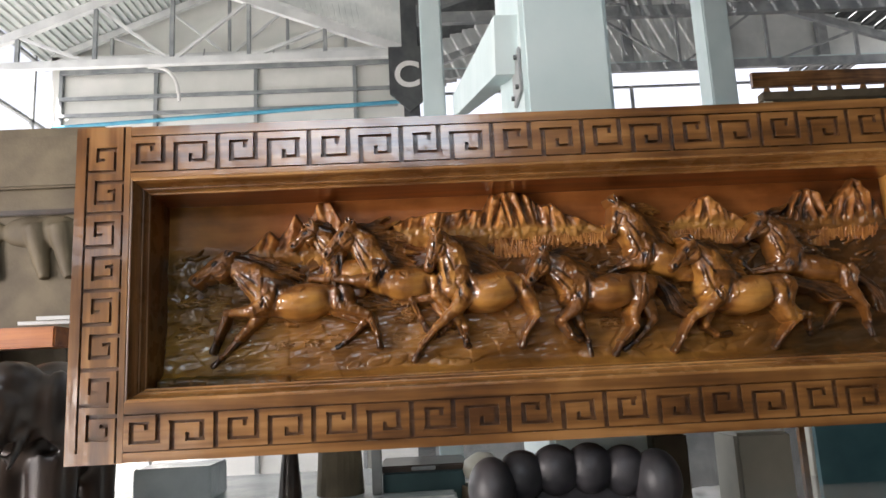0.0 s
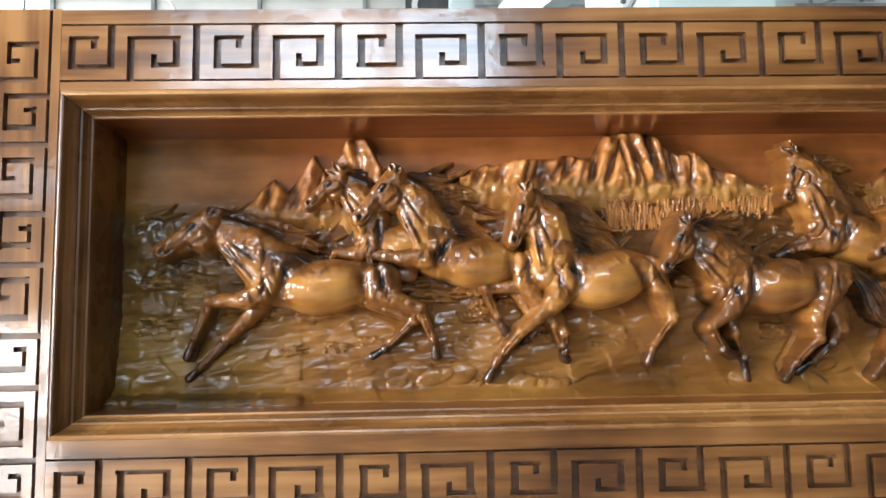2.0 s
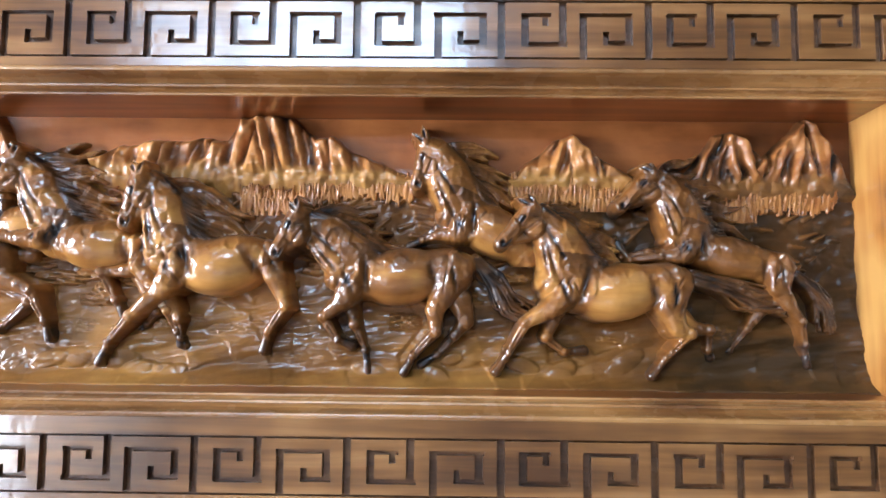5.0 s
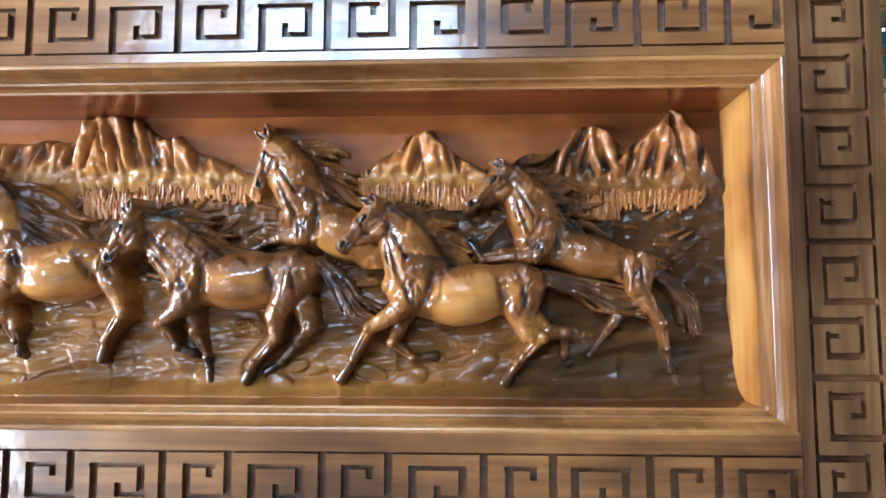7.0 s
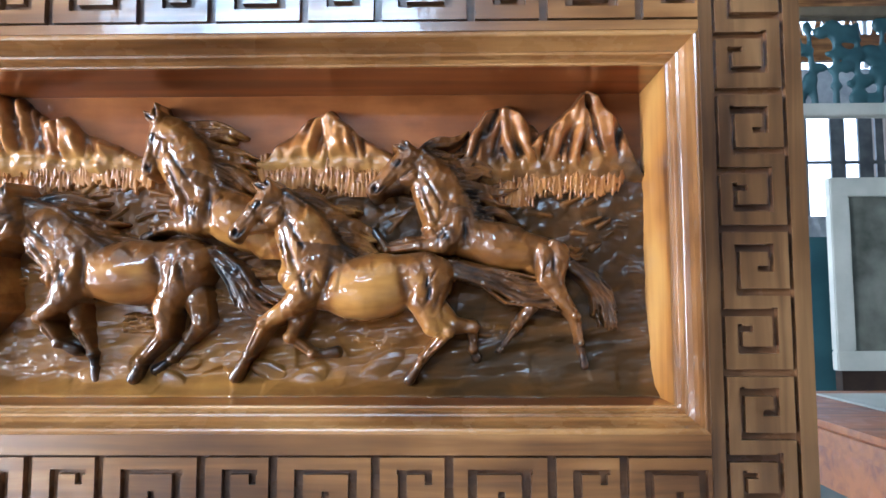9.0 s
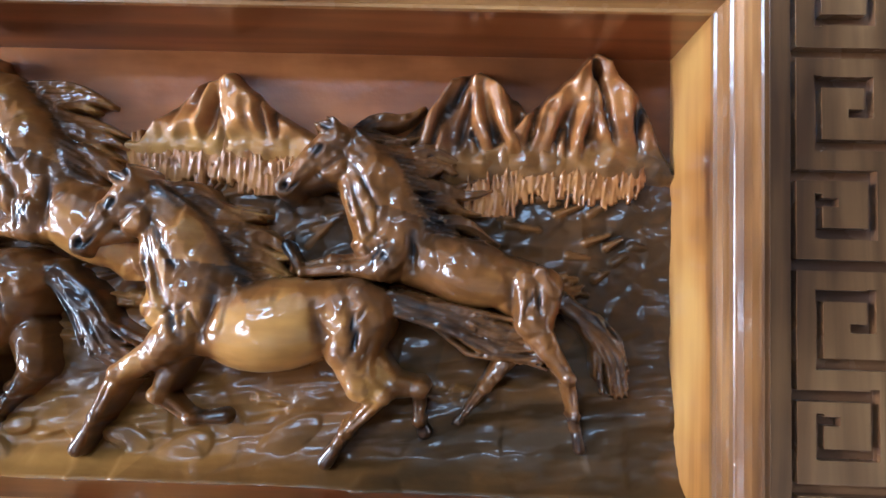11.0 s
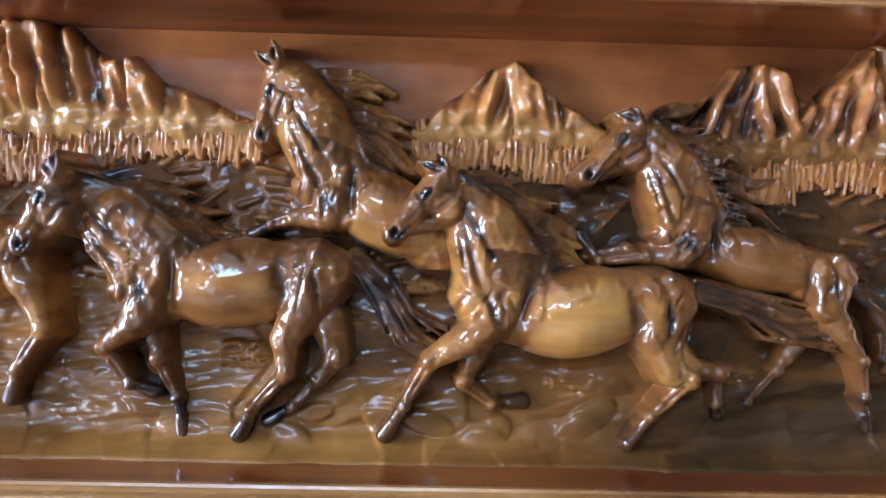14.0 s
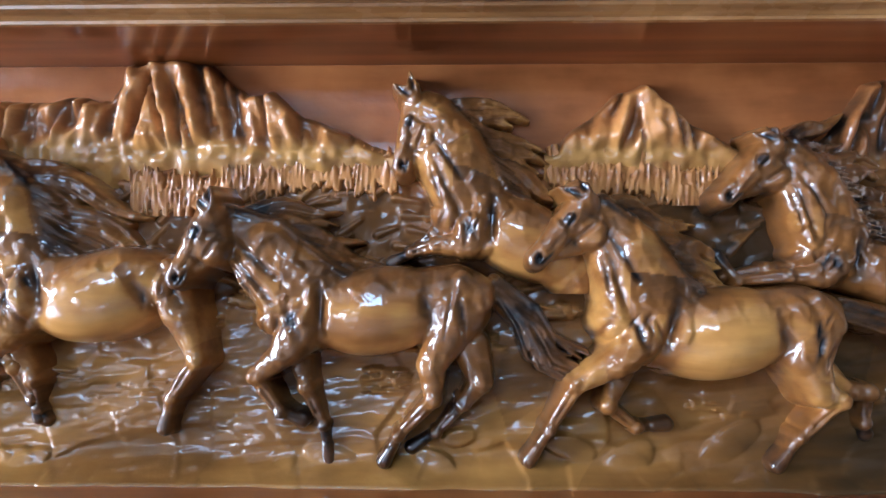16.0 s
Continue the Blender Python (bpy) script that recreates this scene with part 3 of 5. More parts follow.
    for i in range(9):
        p = lerp(lerp(c2, sh, rnd.uniform(0.2, 1.0)), lerp(t1, legs[0][0], rnd.uniform(0.2, 0.9)), rnd.uniform(0.1, 0.9))
        q = (p[0] + rnd.uniform(-0.25, 0.25) * rb, p[1] - rnd.uniform(0.15, 0.5) * rb)
        rel.groove(p, q, rb * rnd.uniform(0.03, 0.07), 0.0022, 0.2)
    for i in range(5 if len(legs) > 2 else 0):
        p = (hip[0] + rnd.uniform(-0.3, 0.6) * rq, hip[1] + rnd.uniform(-0.4, 0.4) * rq)
        rel.groove(p, (p[0] - rnd.uniform(0.0, 0.2) * rq, p[1] - rnd.uniform(0.3, 0.6) * rq), rb * rnd.uniform(0.03, 0.06), 0.0018, 0.2)
    # darker stain brushed along the back
    along = np.interp(rel.U, [sh[0] - rb, sh[0], ba[0], hip[0], hip[0] + rb], [sh[1], sh[1], ba[1], hip[1], hip[1]])
    rel.tone += 0.5 * np.clip((rel.V - along) / rb - 0.15, 0, 0.8) * (rel.U > sh[0] - rb * 0.3) * (rel.V < along + rb * 1.1)
    # head
    hl = math.dist(poll, nose)
    ax = ((nose[0] - poll[0]) / hl, (nose[1] - poll[1]) / hl)
    hw = lay + 0.020 + head
    rel.limb(lerp(poll, jaw, 0.35), lerp(poll, jaw, 0.72), hl * 0.2, hl * 0.235, hw - 0.008, hw - 0.006, 0.003, 0.42)
    rel.limb(lerp(poll, nose, 0.06), lerp(poll, nose, 0.42), hl * 0.205, hl * 0.185, hw - 0.002, hw, 0.003, 0.45)
    rel.limb(lerp(poll, nose, 0.38), lerp(poll, nose, 0.8), hl * 0.175, hl * 0.145, hw, hw, 0.003, 0.5)
    rel.limb(lerp(poll, nose, 0.8), lerp(poll, nose, 0.96), hl * 0.145, hl * 0.15, hw + 0.001, hw - 0.001, 0.003, 0.66)
    rel.limb(lerp(jaw, nose, 0.15), lerp(lerp(jaw, nose, 0.85), poll, 0.02), hl * 0.13, hl * 0.08, hw - 0.006, hw - 0.006, 0.003, 0.5)
    cheek = lerp(lerp(poll, nose, 0.3), jaw, 0.7)
    rel.dome(cheek, lerp(poll, nose, 0.3), hl * 0.25, hl * 0.22, hw + 0.0, hl * 0.16, 0.004, 0.36)
    for i in range(6):
        g, g2 = 0.5 + i * 0.75, 0.5 + (i + 1) * 0.75
        p, q = [(cheek[0] + math.cos(v) * hl * 0.235, cheek[1] + math.sin(v) * hl * 0.215) for v in (g + 3.0, g2 + 3.0)]
        rel.groove(p, q, hl * 0.03, 0.0016, 0.12)
    side = (jaw[0] - lerp(poll, nose, 0.4)[0], jaw[1] - lerp(poll, nose, 0.4)[1])
    sl = math.hypot(*side) or 1
    side = (side[0] / sl, side[1] / sl)

    def onhead(f, s):
        p = lerp(poll, nose, f)
        return (p[0] + side[0] * s * hl, p[1] + side[1] * s * hl)

    rel.limb(onhead(0.30, -0.03), onhead(0.36, -0.03), hl * 0.062, hl * 0.05, hw + hl * 0.16, hw + hl * 0.16, 0.0006, 0.98)
    rel.groove(onhead(0.24, 0.0), onhead(0.44, 0.02), hl * 0.03, 0.003, 0.3)
    rel.groove(onhead(0.27, -0.07), onhead(0.44, -0.05), hl * 0.03, 0.0025, 0.2)
    rel.groove(onhead(0.9, -0.01), onhead(0.97, 0.03), hl * 0.042, 0.008, 0.6)
    rel.groove(onhead(0.78, 0.1), onhead(0.98, 0.09), hl * 0.018, 0.004, 0.35)
    rel.groove(onhead(0.2, 0.27), onhead(0.55, 0.2), hl * 0.035, 0.004, 0.2)
    rel.groove(onhead(0.45, 0.06), onhead(0.8, 0.04), hl * 0.03, 0.002, 0.1)
    for e in ears:
        root = lerp(poll, e, 0.05)
        rel.limb(root, lerp(root, e, 0.5), hl * 0.1, hl * 0.095, hw + 0.006, hw + 0.007, 0.002, 0.45)
        rel.limb(lerp(root, e, 0.5), e, hl * 0.095, hl * 0.02, hw + 0.007, hw + 0.004, 0.001, 0.45)
        rel.groove(lerp(root, e, 0.25), lerp(root, e, 0.85), hl * 0.035, 0.006, 0.5)
    # muscle lines
    for f, g in ((0.5, 0.5), (0.76, 0.9)):
        a, b = lerp(lerp(c0, t0, f), lerp(c2, t1, f), 0.1), lerp(lerp(c1, lerp(t0, t1, 0.5), f), lerp(c2, t1, f), g)
        rel.groove(a, b, rb * 0.075, 0.003, 0.35)
    rel.groove(lerp(t0, t1, 0.1), lerp(lerp(t0, t1, 0.8), sh, 0.25), rb * 0.06, 0.004, 0.3)
    rel.groove(lerp(c2, sh, 0.35), lerp(legs[0][0], ba, 0.32), rb * 0.13, 0.007, 0.4)
    rel.groove((sh[0] - rb * 0.3, sh[1] + rb * 0.35), (sh[0] + rb * 0.05, sh[1] - rb * 0.55), rb * 0.08, 0.003, 0.2)
    rel.groove(lerp(t1, sh, 0.3), lerp(t1, legs[0][1], 0.5), rb * 0.08, 0.003, 0.25)
    if len(legs) > 2:
        rel.groove((hip[0] + rb * 0.12, hip[1] + rb * 0.35), (k0[0] + rb * 0.15, k0[1] + rb * 0.1), rb * 0.09, 0.003, 0.25)
        rel.groove((hip[0] - rb * 0.62, hip[1] + rb * 0.35), (k0[0] - rb * 0.5, k0[1] + rb * 0.1), rb * 0.13, 0.004, 0.3)
    # mane, forelock and tail
    roots = []
    for i in range(11):
        f = i / 10
        p = lerp(c0, c1, f * 2) if f < 0.5 else lerp(c1, c2, f * 2 - 1)
        roots.append(((p[0] + rnd.uniform(-0.1, 0.1) * rb, p[1] + rnd.uniform(-0.05, 0.1) * rb), f))
    rnd.shuffle(roots)
    locks(rel, rnd, roots, wind, math.hypot(*wind) * 1.05, rb * 0.19, lay + 0.012, 0.97)
    rel.chain(crest, [rb * 0.2, rb * 0.22, rb * 0.14], [lay + 0.014, lay + 0.016, lay + 0.014], 0.004, [1.0, 0.98])
    short = []
    for i in range(26):
        f = i / 25
        p = lerp(c0, c1, f * 2) if f < 0.5 else lerp(c1, c2, f * 2 - 1)
        short.append((p, f))
    for p, f in short:
        q = (p[0] + wind[0] * 0.35 + rnd.uniform(-0.1, 0.1) * rb, p[1] + wind[1] * 0.35 - rnd.uniform(0.0, 0.25) * rb)
        rel.limb(p, q, rb * 0.06, rb * 0.03, lay + 0.022, lay + 0.014, 0.0006, 0.9)
    locks(rel, rnd, [(poll, 0.45), (poll, 0.6)], (wind[0], wind[1] + 0.02), hl * 0.35, rb * 0.12, hw + 0.008, 0.85, 0.4)
    if tail:
        rel.chain(tail, [rb * 0.3, rb * 0.34, rb * 0.3, rb * 0.1][:len(tail)], [lay - 0.002, lay - 0.004, lay - 0.008, lay - 0.012][:len(tail)], 0.003, [0.97] * len(tail), 0.5)
        for s in range(30):
            o = (rnd.uniform(-0.4, 0.4) * rb, rnd.uniform(-0.3, 0.3) * rb)
            ph = rnd.uniform(0, 6)
            cur = []
            for i in range(len(tail)):
                g = i / (len(tail) - 1)
                wv = 0.12 * rb * math.sin(ph + g * 5)
                cur.append((tail[i][0] + o[0] * (0.35 + g), tail[i][1] + o[1] * (0.35 + g) + wv))
            fine = []
            for p, q in zip(cur, cur[1:]):
                fine += [p, lerp(p, q, 0.5)]
            fine.append(cur[-1])
            m = len(fine)
            rel.chain(fine, [rb * 0.06 * (1 - 0.5 * (i / (m - 1)) ** 2) for i in range(m)], [lay + 0.011 - 0.012 * i / m + rnd.uniform(-0.002, 0.003) for i in range(m)], 0.0006, [0.93 + rnd.uniform(-0.25, 0.07)] * m)
    cut = np.clip((rel.tone - 0.2) / 0.15, 0, 1) * np.clip((0.85 - rel.tone) / 0.15, 0, 1)
    val = rel.facets(cut, 2.1 / rb, 0.0046, int(poll[0] * 100), 0.4)
    rel.facets(cut, 4.6 / rb, 0.0024, int(poll[0] * 100) + 5, -0.3)
    rel.tone += 0.16 * cut * (val - 0.5)
    rel.tone += shade * (1 - rel.tone) + 0.12 * (fbm(rel.U * 25, rel.V * 25, 11, 3) - 0.45)
    # carving tapers into the recess boards of the frame
    edge = np.minimum(rel.U - (IL + 0.03), (IR - 0.03) - rel.U)
    rel.h = np.where(edge < 0, -0.05, rel.h)
    return rel.mesh("carved_horse", HORSE, 0.0)


# ground of the relief: plain sky above, rough meadow below
land = Relief(IL + 0.024, IR - 0.024, IB + 0.024, IT - 0.022, 0.0016)
U, V = land.U, land.V
low = np.clip((1.075 - V + 0.05 * (fbm(U * 5, V * 0 + 2, 21) - 0.5)) / 0.05, 0, 1)
mid = low * np.clip((V - 0.88 + 0.04 * (fbm(U * 8, V * 2, 25) - 0.5)) / 0.05, 0, 1)      # brush and scrub behind the herd
floor_ = np.clip((0.9 - V + 0.03 * (fbm(U * 6, V * 3, 51) - 0.5)) / 0.1, 0, 1)
scrub = fbm(U * 26 + 6 * V, V * 45 - 5 * U, 31, 3) - 0.42
swell = fbm(U * 7 + 2 * V, V * 17, 35, 2) - 0.42
facet = np.abs(fbm(U * 11 + 5 * V, V * 26, 41, 2) - 0.4)
land.h = 0.002 + low * 0.003 + mid * 0.012 * scrub + low * (1 - mid) * (0.008 * swell - 0.008 * facet) + floor_ * 0.014
land.h += 0.03 * np.clip((0.785 - V) / 0.03, 0, 1) ** 2
# Ground behind the herd is also darkened for the shade between the horses.
land.tone = 0.30 + 0.27 * mid + 0.7 * mid * (fbm(U * 18, V * 26, 71) - 0.42) + low * (1 - mid) * (-0.03 + 0.85 * (fbm(U * 6, V * 14, 75, 3) - 0.42))
olive = np.clip(low * 0.5 + floor_ * 0.12 + 0.6 * np.clip((-0.3 - U) / 0.2, 0, 1), 0, 1)
rnd = random.Random(12)
# low dark bank at one end and a drift of stones
for i in range(7):
    x = -0.565 + i * 0.035
    land.limb((x, 0.755 + rnd.uniform(-0.003, 0.003)), (x + 0.05, 0.753), 0.013, 0.011, 0.052, 0.05, 0.004, 0.97, 0.8)
land.tone += (0.18 + 0.14 * low) * np.clip((U - 0.5) / 0.45, 0, 1) + 0.2 * np.clip((U - 0.8) / 0.25, 0, 1) + 0.25 * low * (fbm(U * 7, V * 9, 101, 3) - 0.42)
# long swept cuts in the meadow, softer towards the sill
land.h += low * (1 - mid) * 0.020 * (fbm(U * 8 + 4 * V, V * 38 - 5 * U, 61, 4) - 0.45)
broad = land.facets(low * (1 - 0.6 * mid), 20, 0.0045, 91, 0.25)
small = land.facets(low * (0.25 + 0.7 * mid), 55, 0.0045, 95, -0.2)
land.tone += low * (0.16 * (broad - 0.5) + 0.22 * mid * (small - 0.5))
# beds of fine brushed strokes
for i in range(44):
    cx, cz = rnd.uniform(IL + 0.08, IR - 0.1), rnd.uniform(0.82, 0.94)
    wide, high, slope = rnd.uniform(0.03, 0.07), rnd.uniform(0.012, 0.03), rnd.uniform(-0.15, 0.2)
    shade = rnd.uniform(-0.2, 0.1)
    for k in range(int(high / 0.0030) * 5):
        x, z = cx + rnd.uniform(-0.5, 0.5) * wide, cz + rnd.uniform(-0.5, 0.5) * high
        le = rnd.uniform(0.15, 0.5) * wide
        land.limb((x - le / 2, z - slope * le / 2), (x + le / 2, z + slope * le / 2 + rnd.uniform(-0.002, 0.002)), 0.0017, 0.0012, 0.012 + rnd.uniform(-0.003, 0.004), 0.011, 0.003, 0.32 + shade + rnd.uniform(-0.1, 0.1))
# stones and low banks along the sill
for i in range(34):
    x = -0.16 + 0.46 * i / 45 + rnd.uniform(-0.02, 0.02) if i < 24 else rnd.uniform(0.25, 1.05)
    z, a = rnd.uniform(0.768, 0.80), rnd.uniform(0.012, 0.036)
    b = a * rnd.uniform(0.35, 0.6)
    land.dome((x, z), (x + 0.02, z + rnd.uniform(-0.012, 0.016)), a, b, 0.016 + rnd.uniform(-0.003, 0.004), b * 0.4, 0.010, 0.3 + rnd.uniform(-0.15, 0.2))
# twigs and leaves of the scrub
for i in range(300):
    x, z = rnd.uniform(IL + 0.05, IR - 0.06), rnd.uniform(0.93, 1.05)
    le, an = rnd.uniform(0.012, 0.035), rnd.uniform(-0.4, 0.8)
    land.limb((x, z), (x + le * math.cos(an), z + le * math.sin(an)), 0.004, 0.0015, 0.006, 0.009, 0.001, rnd.uniform(0.15, 0.75))
HOST.append(land.mesh("carved_landscape", LAND, olive, keep=-1, gloss=(0.22 + 0.78 * low) * (1 - 0.45 * np.clip((U - 0.3) / 0.4, 0, 1)), label="carved meadow and plain sky ground of the relief"))


def carved_mountain(profile, foot, seed, tone=0.25):
    """A crag with upright flutes under a profile of (x, z) crest points."""
    px, pz = [p[0] for p in profile], [p[1] for p in profile]
    m = Relief(px[0] - 0.01, px[-1] + 0.01, foot - 0.03, min(max(pz) + 0.012, IT - 0.024), 0.0024)
    crest = np.interp(m.U, px, pz) + 0.014 * (fbm(m.U * 45, m.U * 0, seed, 3) - 0.42)
    under = crest - m.V
    lean = m.U + 0.25 * (m.V - foot) * np.sign(m.U - np.mean(px)) + 0.012 * (fbm(m.U * 14, m.V * 22, seed + 3, 2) - 0.4)
    # buttresses stand out between deep clefts; the slope under them is smooth
    col = value_noise(lean * 78, m.V * 5 + seed, seed + 5)
    butt = np.abs(2 * col - 1)
    fine = value_noise(lean * 150, m.V * 12, seed + 8)
    scarp = np.clip((m.V - foot - 0.012 + 0.03 * (fbm(m.U * 16, m.U * 0 + 3, seed + 9, 2) - 0.4)) / 0.014, 0, 1)
    rise = np.clip(under / 0.008, 0, 1)
    body = 0.006 + 0.010 * rise + scarp * rise * (0.014 * butt + 0.007 * fine) - 0.010 * scarp * rise * np.exp(-(butt / 0.22) ** 2)
    m.h = np.where(under > 0, body + 0.003 * (fbm(m.U * 50, m.V * 30, seed, 3) - 0.45), 0.004 + under * 3.0)
    val = m.facets(rise, 70, 0.009, seed + 20, 0.2)
    m.facets(rise, 170, 0.004, seed + 27, -0.1)
    m.h = np.where(m.V < foot, m.h - (foot - m.V) * 0.6, m.h)
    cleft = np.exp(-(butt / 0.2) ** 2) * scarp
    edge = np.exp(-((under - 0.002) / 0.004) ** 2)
    # Shade is painted into the clefts; a dark line follows the crest edge.
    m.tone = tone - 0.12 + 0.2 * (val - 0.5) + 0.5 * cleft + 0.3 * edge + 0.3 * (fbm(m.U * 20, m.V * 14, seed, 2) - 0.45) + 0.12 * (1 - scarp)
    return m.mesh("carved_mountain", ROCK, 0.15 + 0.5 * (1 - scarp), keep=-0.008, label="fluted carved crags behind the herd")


def carved_tufts(x0, x1, z0, z1, seed, n):
    """A band of upright grass strokes."""
    g, rn = Relief(x0 - 0.01, x1 + 0.01, min(z0, z1) - 0.03, max(z0, z1) + 0.03, 0.0013), random.Random(seed)
    for i in range(2 * n):
        f = i % n / (n - 1)
        x, z = x0 + (x1 - x0) * f, z0 + (z1 - z0) * f + rn.uniform(-0.004, 0.004) + 0.008 * math.sin(f * 9 + seed) - 0.015 * (i >= n)
        hgt = rn.uniform(0.005, 0.022)
        g.limb((x, z - hgt), (x + rn.uniform(-0.003, 0.004), z + hgt * 0.6), rn.uniform(0.0013, 0.002), 0.001, 0.010, 0.012 + rn.uniform(-0.002, 0.002), 0.0006, 0.1 + rn.uniform(0, 0.4))
    return g.mesh("carved_grass", ROCK, 0.2, keep=-0.004, label="row of carved upright grass blades")


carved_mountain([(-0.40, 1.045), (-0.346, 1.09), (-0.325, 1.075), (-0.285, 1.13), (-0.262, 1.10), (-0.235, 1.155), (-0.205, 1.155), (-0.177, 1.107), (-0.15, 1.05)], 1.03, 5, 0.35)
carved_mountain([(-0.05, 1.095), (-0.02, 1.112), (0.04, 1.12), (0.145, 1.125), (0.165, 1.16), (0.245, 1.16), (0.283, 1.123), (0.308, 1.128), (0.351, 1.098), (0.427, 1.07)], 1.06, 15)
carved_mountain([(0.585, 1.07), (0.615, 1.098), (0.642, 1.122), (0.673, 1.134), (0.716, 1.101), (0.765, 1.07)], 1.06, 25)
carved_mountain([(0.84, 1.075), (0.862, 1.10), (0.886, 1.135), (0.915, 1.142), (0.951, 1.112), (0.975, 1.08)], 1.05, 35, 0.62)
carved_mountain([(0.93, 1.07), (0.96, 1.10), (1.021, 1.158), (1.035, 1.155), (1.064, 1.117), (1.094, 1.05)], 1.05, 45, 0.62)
carved_tufts(0.17, 0.43, 1.035, 1.07, 2, 140)
carved_tufts(0.58, 0.74, 1.065, 1.045, 3, 95)
carved_tufts(0.90, 1.07, 1.03, 1.06, 4, 90)
carved_horse(rb=0.0422, rump=0.85, head=0.0, shade=0.08, lay=0.022, poll=(-0.428, 1.027), nose=(-0.504, 0.976), jaw=(-0.444, 0.993),
    ears=[(-0.429, 1.042), (-0.415, 1.04)], crest=[(-0.412, 1.023), (-0.36, 1.003), (-0.303, 0.967)], throat=[(-0.414, 0.981), (-0.379, 0.924)],
    body=[(-0.341, 0.931), (-0.272, 0.923), (-0.185, 0.928)], wind=(0.089, -0.032),
    legs=[[(-0.354, 0.908), (-0.431, 0.904), (-0.455, 0.852), (-0.467, 0.823)], [(-0.362, 0.895), (-0.41, 0.849), (-0.449, 0.809), (-0.468, 0.791)], [(-0.184, 0.911), (-0.123, 0.888), (-0.104, 0.842), (-0.1, 0.818)], [(-0.196, 0.903), (-0.132, 0.872), (-0.177, 0.83), (-0.195, 0.819)]],
    tail=[])
carved_horse(rb=0.0341, rump=1.0, head=0.0, shade=0.1, lay=0.006, poll=(-0.24, 1.09), nose=(-0.292, 1.047), jaw=(-0.248, 1.067),
    ears=[(-0.252, 1.112), (-0.263, 1.1)], crest=[(-0.235, 1.094), (-0.204, 1.078), (-0.178, 1.044)], throat=[(-0.239, 1.06), (-0.217, 0.998)],
    body=[(-0.192, 0.986), (-0.15, 0.986), (-0.117, 0.987)], wind=(0.049, 0.004),
    legs=[[(-0.199, 0.973), (-0.249, 0.974), (-0.265, 0.951), (-0.254, 0.943)]],
    tail=[])
carved_horse(rb=0.0389, rump=0.8, head=0.0, shade=0.05, lay=0.014, poll=(-0.156, 1.088), nose=(-0.215, 1.022), jaw=(-0.165, 1.051),
    ears=[(-0.166, 1.108), (-0.151, 1.102)], crest=[(-0.146, 1.087), (-0.107, 1.058), (-0.068, 1.0)], throat=[(-0.152, 1.041), (-0.137, 0.978)],
    body=[(-0.099, 0.967), (-0.04, 0.956), (0.033, 0.949)], wind=(0.077, -0.008),
    legs=[[(-0.124, 0.962), (-0.199, 0.972), (-0.192, 0.934), (-0.186, 0.915)], [(-0.14, 0.941), (-0.211, 0.945), (-0.197, 0.905), (-0.185, 0.893)], [(0.033, 0.924), (0.076, 0.861), (0.089, 0.829), (0.092, 0.811)], [(0.017, 0.924), (0.056, 0.86), (0.038, 0.84), (0.024, 0.827)]],
    tail=[])
carved_horse(rb=0.0438, rump=0.72, head=0.006, shade=0.0, lay=0.024, poll=(0.036, 1.055), nose=(0.015, 0.983), jaw=(0.046, 1.017),
    ears=[(0.023, 1.075), (0.042, 1.077)], crest=[(0.05, 1.058), (0.084, 1.032), (0.11, 0.971)], throat=[(0.049, 1.003), (0.045, 0.937)],
    body=[(0.086, 0.938), (0.154, 0.927), (0.216, 0.937)], wind=(0.089, -0.036),
    legs=[[(0.095, 0.91), (0.026, 0.853), (-0.008, 0.814), (-0.023, 0.784)], [(0.054, 0.921), (-0.025, 0.917), (-0.007, 0.875), (0.005, 0.851)], [(0.236, 0.909), (0.251, 0.869), (0.225, 0.832), (0.217, 0.804)], [(0.075, 0.877), (0.091, 0.849), (0.093, 0.821), (0.097, 0.809)]],
    tail=[])
carved_horse(rb=0.0427, rump=1.0, head=0.014, shade=0.26, lay=0.024, poll=(0.27, 1.003), nose=(0.237, 0.941), jaw=(0.271, 0.966),
    ears=[(0.269, 1.026), (0.258, 1.017)], crest=[(0.282, 1.003), (0.325, 0.99), (0.378, 0.952)], throat=[(0.285, 0.96), (0.309, 0.909)],
    body=[(0.345, 0.914), (0.412, 0.913), (0.487, 0.917)], wind=(0.078, -0.021),
    legs=[[(0.348, 0.889), (0.306, 0.854), (0.327, 0.821), (0.346, 0.812)], [(0.341, 0.884), (0.35, 0.843), (0.365, 0.807), (0.37, 0.771)], [(0.487, 0.901), (0.467, 0.865), (0.469, 0.834), (0.437, 0.8), (0.423, 0.775)], [(0.503, 0.881), (0.513, 0.85), (0.496, 0.829), (0.471, 0.801), (0.448, 0.785)]],
    tail=[(0.525, 0.936), (0.554, 0.907), (0.57, 0.877), (0.596, 0.861)])
carved_horse(rb=0.0375, rump=0.9, head=0.0, shade=0.1, lay=0.012, poll=(0.452, 1.109), nose=(0.438, 1.046), jaw=(0.459, 1.07),
    ears=[(0.446, 1.137), (0.431, 1.126)], crest=[(0.462, 1.115), (0.499, 1.084), (0.537, 1.027)], throat=[(0.466, 1.049), (0.472, 1.005)],
    body=[(0.498, 1.006), (0.548, 0.986), (0.6, 0.95)], wind=(0.073, -0.023),
    legs=[[(0.511, 0.977), (0.47, 0.975), (0.448, 0.969), (0.429, 0.96)], [(0.485, 0.992), (0.47, 0.988), (0.454, 0.976), (0.444, 0.971)]],
    tail=[])
